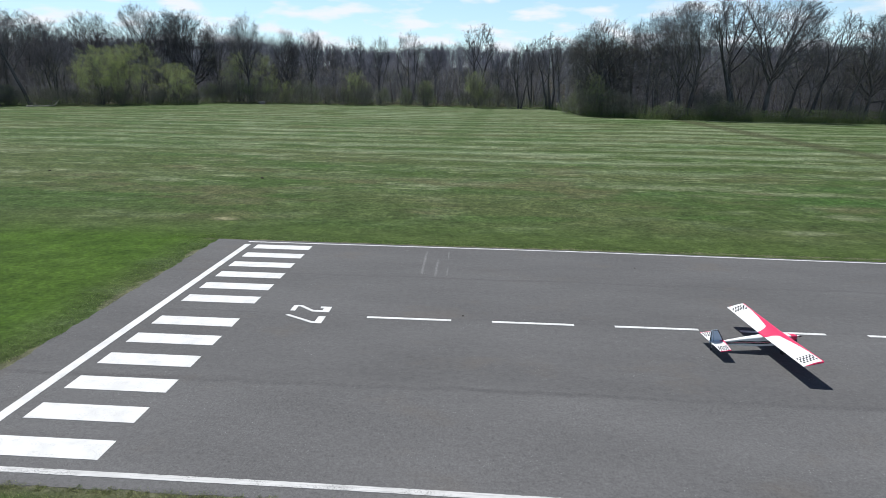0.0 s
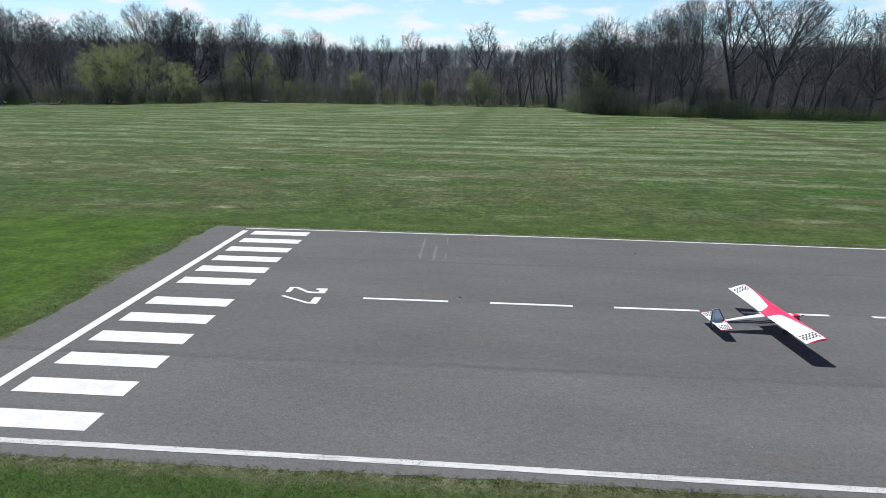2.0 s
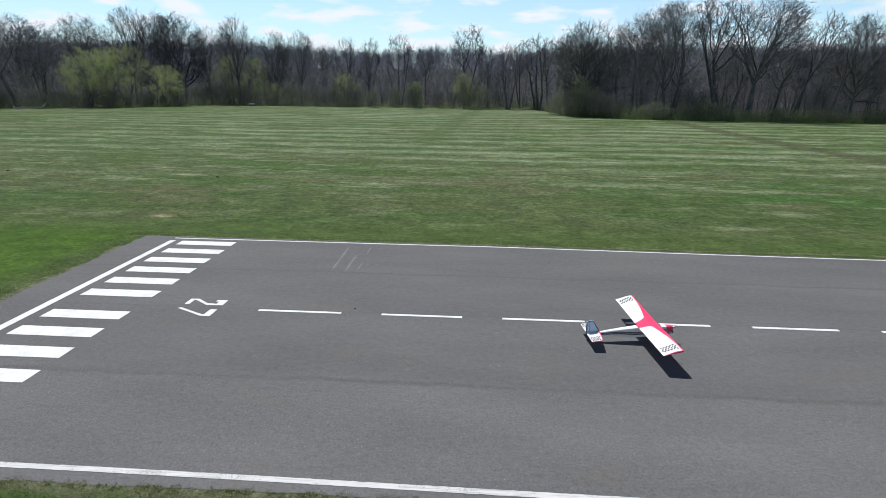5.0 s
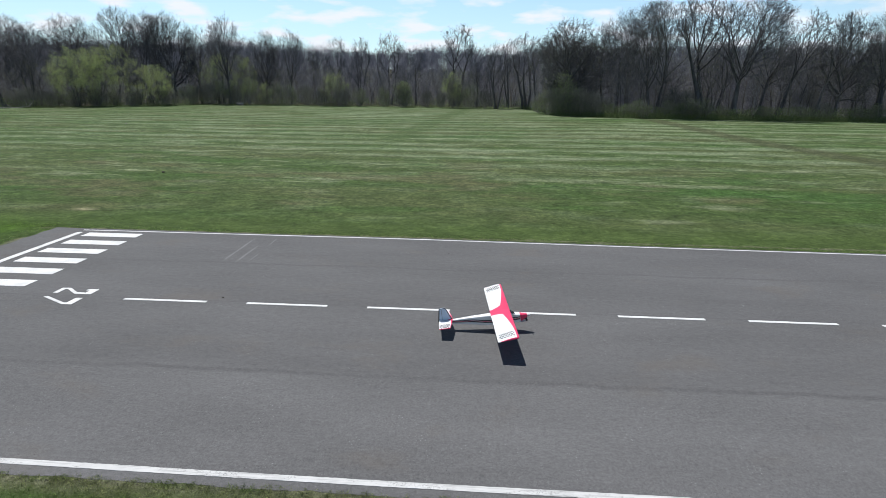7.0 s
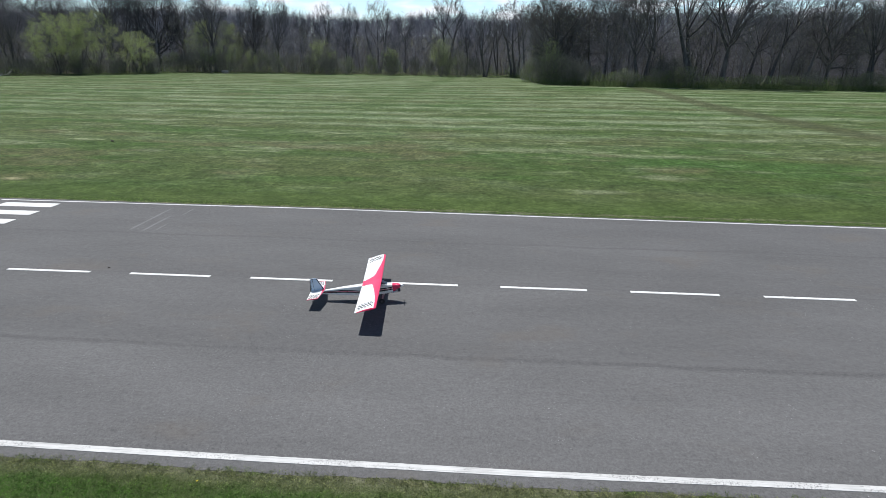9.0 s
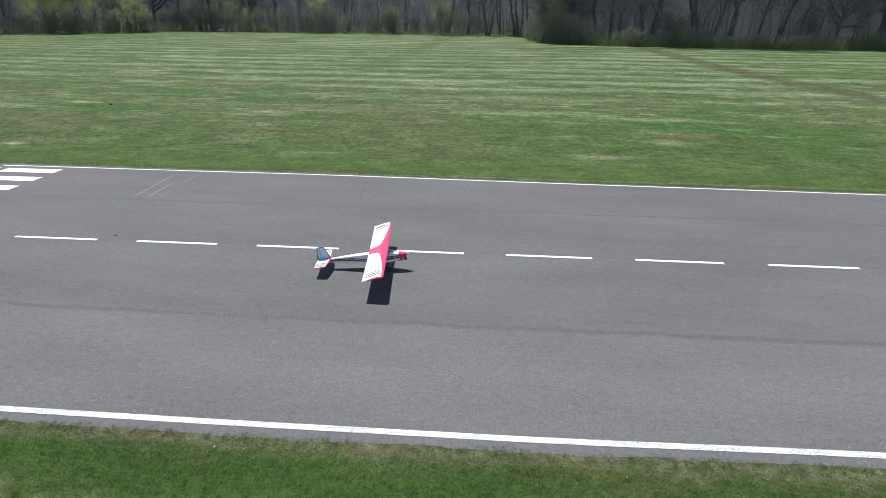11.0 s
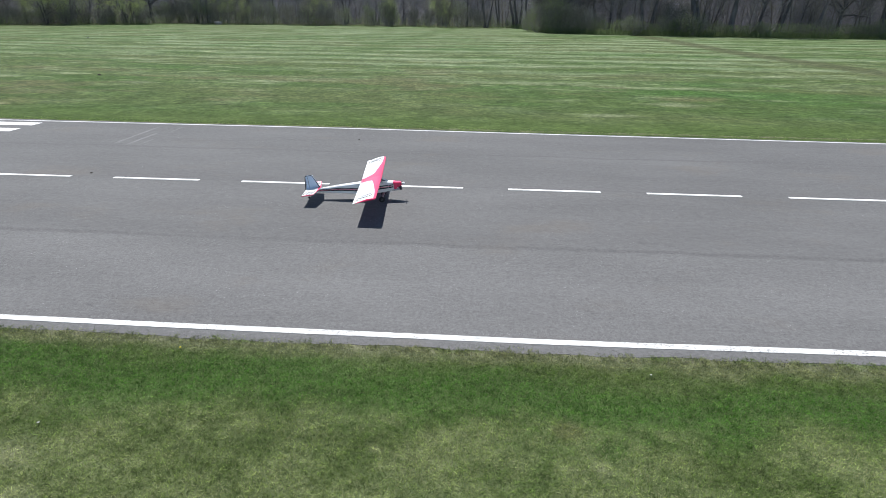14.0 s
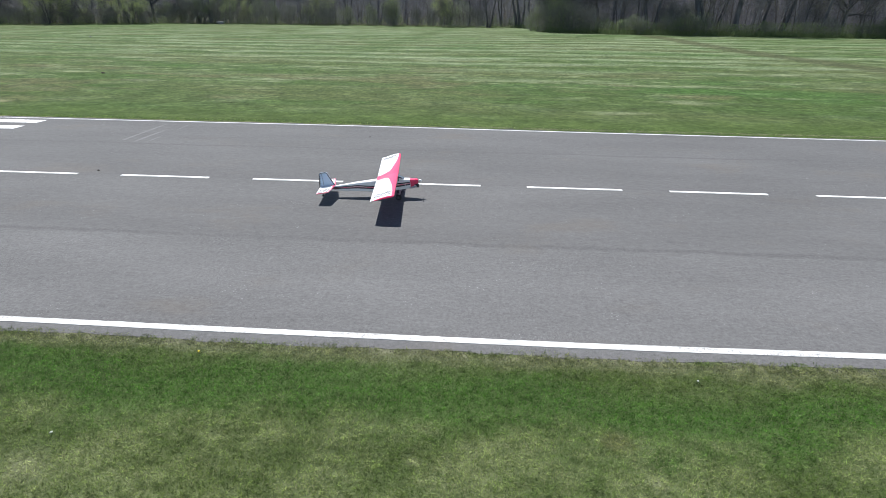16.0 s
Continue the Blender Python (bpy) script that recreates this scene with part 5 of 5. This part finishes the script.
        sk.tube([foot, bend, top], [0.026, 0.020, 0.008], 3)
        for _k in range(16):
            f = 0.12 + 0.88 * rng.random()
            p = foot.lerp(bend, f * 2) if f < 0.5 else bend.lerp(top, f * 2 - 1)
            sk.tube([p, p + Vector((rng.gauss(0, 0.75), rng.gauss(0, 0.5), rng.uniform(-0.1, 0.9)))], [0.020, 0.006], 3)
    ob = new("thin_stems", mesh_of("thin_stems", sk.v, sk.f, [HAZE_TWIG]))
    tagged(ob, "countless thin leafless stems inside the wood, their grey paled by haze", "understory", kind="stuff")


build_undergrowth()


# ---- grass ----
def grass_patch(name, label, x0, x1, y0, y1, count, h, w, seed, keep=None):
    rng = np.random.default_rng(seed)
    x, y = rng.uniform(x0, x1, count), rng.uniform(y0, y1, count)
    if keep is not None:
        ok = keep(x, y)
        x, y = x[ok], y[ok]
    n = len(x)
    a = rng.uniform(0, 2 * np.pi, n)
    stand = np.sin(x * 41.0 + 3.0 * np.sin(y * 23.0)) * np.sin(y * 37.0 + 3.0 * np.sin(x * 19.0))
    hh = h * rng.uniform(0.45, 1.25, n) * (1.0 + 0.25 * stand)
    lean = hh * rng.uniform(0.5, 1.9, n)
    la = a + np.pi / 2 + rng.normal(0, 0.35, n)
    ww = w * rng.uniform(0.6, 1.3, n)
    dx, dy = np.cos(a) * ww, np.sin(a) * ww
    zb = np.full(n, -0.006)
    v = np.empty((n, 3, 3))
    v[:, 0] = np.stack([x - dx, y - dy, zb], 1)
    v[:, 1] = np.stack([x + dx, y + dy, zb], 1)
    v[:, 2] = np.stack([x + np.cos(la) * lean, y + np.sin(la) * lean, zb + hh], 1)
    me = bpy.data.meshes.new(name)
    me.vertices.add(3 * n)
    me.vertices.foreach_set("co", v.ravel())
    me.loops.add(3 * n)
    me.loops.foreach_set("vertex_index", np.arange(3 * n, dtype=np.int32))
    me.polygons.add(n)
    me.polygons.foreach_set("loop_start", np.arange(0, 3 * n, 3, dtype=np.int32))
    me.polygons.foreach_set("loop_total", np.full(n, 3, dtype=np.int32))
    me.materials.append(BLADES)
    me.update(calc_edges=True)
    me.validate()
    ob = new(name, me)
    return tagged(ob, label, "grass", kind="stuff")


def off_edge(lo):
    """Keeps the lawn ragged along the pavement, and thin over the bare strip beside it."""
    def keep(x, y):
        r = np.sin(x * 3.1) * 0.04 + np.sin(x * 7.7 + 1) * 0.03 + np.sin(x * 17.0) * 0.02 + near_lip(x)
        sown = np.abs(np.sin(x * 91.7 + y * 137.1) * 43.7) % 1.0
        return (y < lo + r) & (sown < 0.30 + 0.70 * bent(lo + r - y, 0.02, 0.20))
    return keep


def edge_tufts(x, y):
    """Irregular tufts reaching over the pavement's edge."""
    bump = np.sin(x * 6.7) + np.sin(x * 17.3 + 1) + np.sin(x * 31.0 + 2) + 0.8 * np.sin(x * 71.0)
    return (y < -4.872 + near_lip(x) + 0.05 * np.clip(bump * 0.45 - 0.1, -0.6, 1.0)) & (bump > -0.3)


def fringe_far(x, y):
    """Tufts that thin out away from the pavement."""
    edge = 4.985 - 0.06 * bent(x, -5.0, -1.0) + far_bend(x) + np.sin(x * 3.1) * 0.02 + np.sin(x * 7.7) * 0.02
    return (y > edge) & (np.abs(np.sin(x * 91.7 + y * 37.1)) > (y - edge) / 0.45)


def fringe_west(x, y):
    edge = -7.60 + 0.05 * np.sin(y * 3.3) + 0.05 * np.sin(y * 8.1)
    return (x < edge) & (np.abs(np.sin(x * 91.7 + y * 37.1)) > (-7.55 - x) / 0.9)


grass_patch("grass", "short green lawn blades beside the runway", 0.5, 13.0, -7.15, -4.80, 560000, 0.0165, 0.0031, 1, off_edge(-4.855))
grass_patch("grass", "short green lawn blades beside the runway", -9.5, 0.5, -6.0, -4.80, 90000, 0.021, 0.0032, 4, off_edge(-4.855))
grass_patch("grass", "short green lawn blades beside the runway", 13.0, 19.0, -6.0, -4.80, 50000, 0.021, 0.0032, 5, off_edge(-4.855))
grass_patch("grass", "ragged grass tufts creeping over the asphalt edge", -7.4, 19.0, -4.95, -4.72, 110000, 0.020, 0.0026, 6, edge_tufts)
grass_patch("grass", "short green lawn blades beyond the runway", -9.0, 24.0, 4.5, 5.4, 44000, 0.030, 0.004, 2, fringe_far)
grass_patch("grass", "short green lawn blades at the runway end", -8.6, -7.4, -5.0, 5.6, 16000, 0.034, 0.004, 3, fringe_west)


# ---- small things on the ground ----
def build_crumbs():
    """Loose asphalt crumbs and grit along the broken pavement edge."""
    rng = random.Random(12)
    v, f = [], []
    for _ in range(8000):
        x = rng.uniform(-7.4, 18.0)
        y = -4.895 + 0.06 * float(bent(x, 6.5, 10.8)) + rng.gauss(0, 0.04)
        r = rng.uniform(0.002, 0.0075)
        o = len(v)
        for _k in range(4):
            v.append((x + rng.uniform(-r, r), y + rng.uniform(-r, r), -0.003))
        v.append((x + rng.uniform(-r, r) * 0.3, y + rng.uniform(-r, r) * 0.3, r * 1.1))
        f += [(o, o + 1, o + 4), (o + 1, o + 2, o + 4), (o + 2, o + 3, o + 4), (o + 3, o, o + 4)]
    ob = new("gravel", mesh_of("gravel", v, f, [GRIT]))
    tagged(ob, "loose grey asphalt crumbs along the pavement edge", "gravel", kind="stuff")


def build_dandelion(x, y, white=False):
    """A low dandelion: a stalk, a rosette of leaves and a round head of petals."""
    d = new("dandelion")
    d.matrix_basis = pose(x, y, -0.002, 0, 0, x * 57)
    tagged(d, ("white dandelion seed head" if white else "yellow dandelion flower") + " standing in the short grass", "flower")
    part("stalk", rod(0.003, 0.002, (0, 0, 0), (0.004, 0, 0.012), 6), HERB, d)
    bm = bmesh.new()
    c = Vector((0.004, 0, 0.013))
    for k in range(26):
        a = k * 2.4
        rr = 0.009 * math.sqrt((k + 1) / 26)
        tip = c + Vector((rr * math.cos(a), rr * math.sin(a), (0.009 if white else 0.004) - 0.3 * rr))
        side = Vector((-math.sin(a), math.cos(a), 0)) * 0.003
        p = [bm.verts.new(q) for q in (c - side * 0.5, c + side * 0.5, tip + side, tip - side, tip + Vector((0, 0, -0.004)))]
        bm.faces.new(p[:4])
        bm.faces.new((p[3], p[2], p[4]))
    part("flower_head", bm, SEED if white else PETAL, d)
    for k in range(5):
        a = k * 1.257 + 0.4
        e = Vector((0.032 * math.cos(a), 0.032 * math.sin(a), 0.008))
        w = Vector((-math.sin(a), math.cos(a), 0)) * 0.005
        bm = bmesh.new()
        q = [bm.verts.new(p) for p in ((0, 0, 0.004), e * 0.6 + w + Vector((0, 0, 0.008)), e, e * 0.6 - w + Vector((0, 0, 0.008)))]
        bm.faces.new(q[:3])
        bm.faces.new((q[0], q[2], q[3]))
        part("leaf", bm, HERB, d)


def build_clod(name, x, y, r, material, label, category):
    rng = random.Random(int(abs(x * 100)))
    bm = bmesh.new()
    bmesh.ops.create_icosphere(bm, subdivisions=2, radius=r)
    for q in bm.verts:
        q.co *= rng.uniform(0.8, 1.2)
        q.co.z = q.co.z * 0.55 + r * 0.25
    ob = part(name, bm, material)
    ob.matrix_basis = pose(x, y, ground_z(x, y), 0, 0, x * 31)
    tagged(ob, label, category)


def build_stump(x, y):
    """A short length of sawn trunk lying on its side: bark round it, pale cut ends."""
    stump = new("log_round")
    stump.matrix_basis = pose(x, y, ground_z(x, y) + 0.24, 0, 0, 20)
    tagged(stump, "short pale sawn log lying on the grass before the wood", "log")
    rings = []
    for u in (-0.5, -0.25, 0.0, 0.25, 0.5):
        rings.append([(u * 1.1, (0.26 + 0.02 * math.sin(3 * a + 5 * u)) * math.cos(a), (0.26 + 0.02 * math.sin(2 * a + 3 * u)) * math.sin(a)) for a in [2 * math.pi * i / 14 for i in range(14)]])
    part("bark", loft(rings), DEADWOOD, stump)
    for side in (-1, 1):
        part("cut_end", rod(0.22, 0.21, (side * 0.545, 0, 0), (side * 0.562, 0, 0), 14), GRIT, stump, "pale sawn end")


build_crumbs()
build_stump(-38.6, 90.8)
for x, y, w in ((3.79, -5.05, False), (3.27, -6.07, True), (7.81, -5.14, True), (5.46, -6.75, False)):
    build_dandelion(x, y, w)
build_clod("earth_clod", -10.05, 14.95, 0.07, SOIL, "dark clod of earth lying on the mown field", "clod")
build_clod("earth_clod", -20.6, 15.6, 0.06, SOIL, "dark clod of earth lying on the mown field", "clod")
build_clod("pebble", -29.75, 43.4, 0.09, DEADWOOD, "pale stone lying on the mown field", "stone")
build_clod("asphalt_crumb", 3.60, 3.56, 0.020, SOIL, "dark crumb lying on the runway asphalt", "crumb")
build_clod("asphalt_crumb", -0.56, 0.23, 0.022, SOIL, "dark crumb lying on the runway asphalt", "crumb")
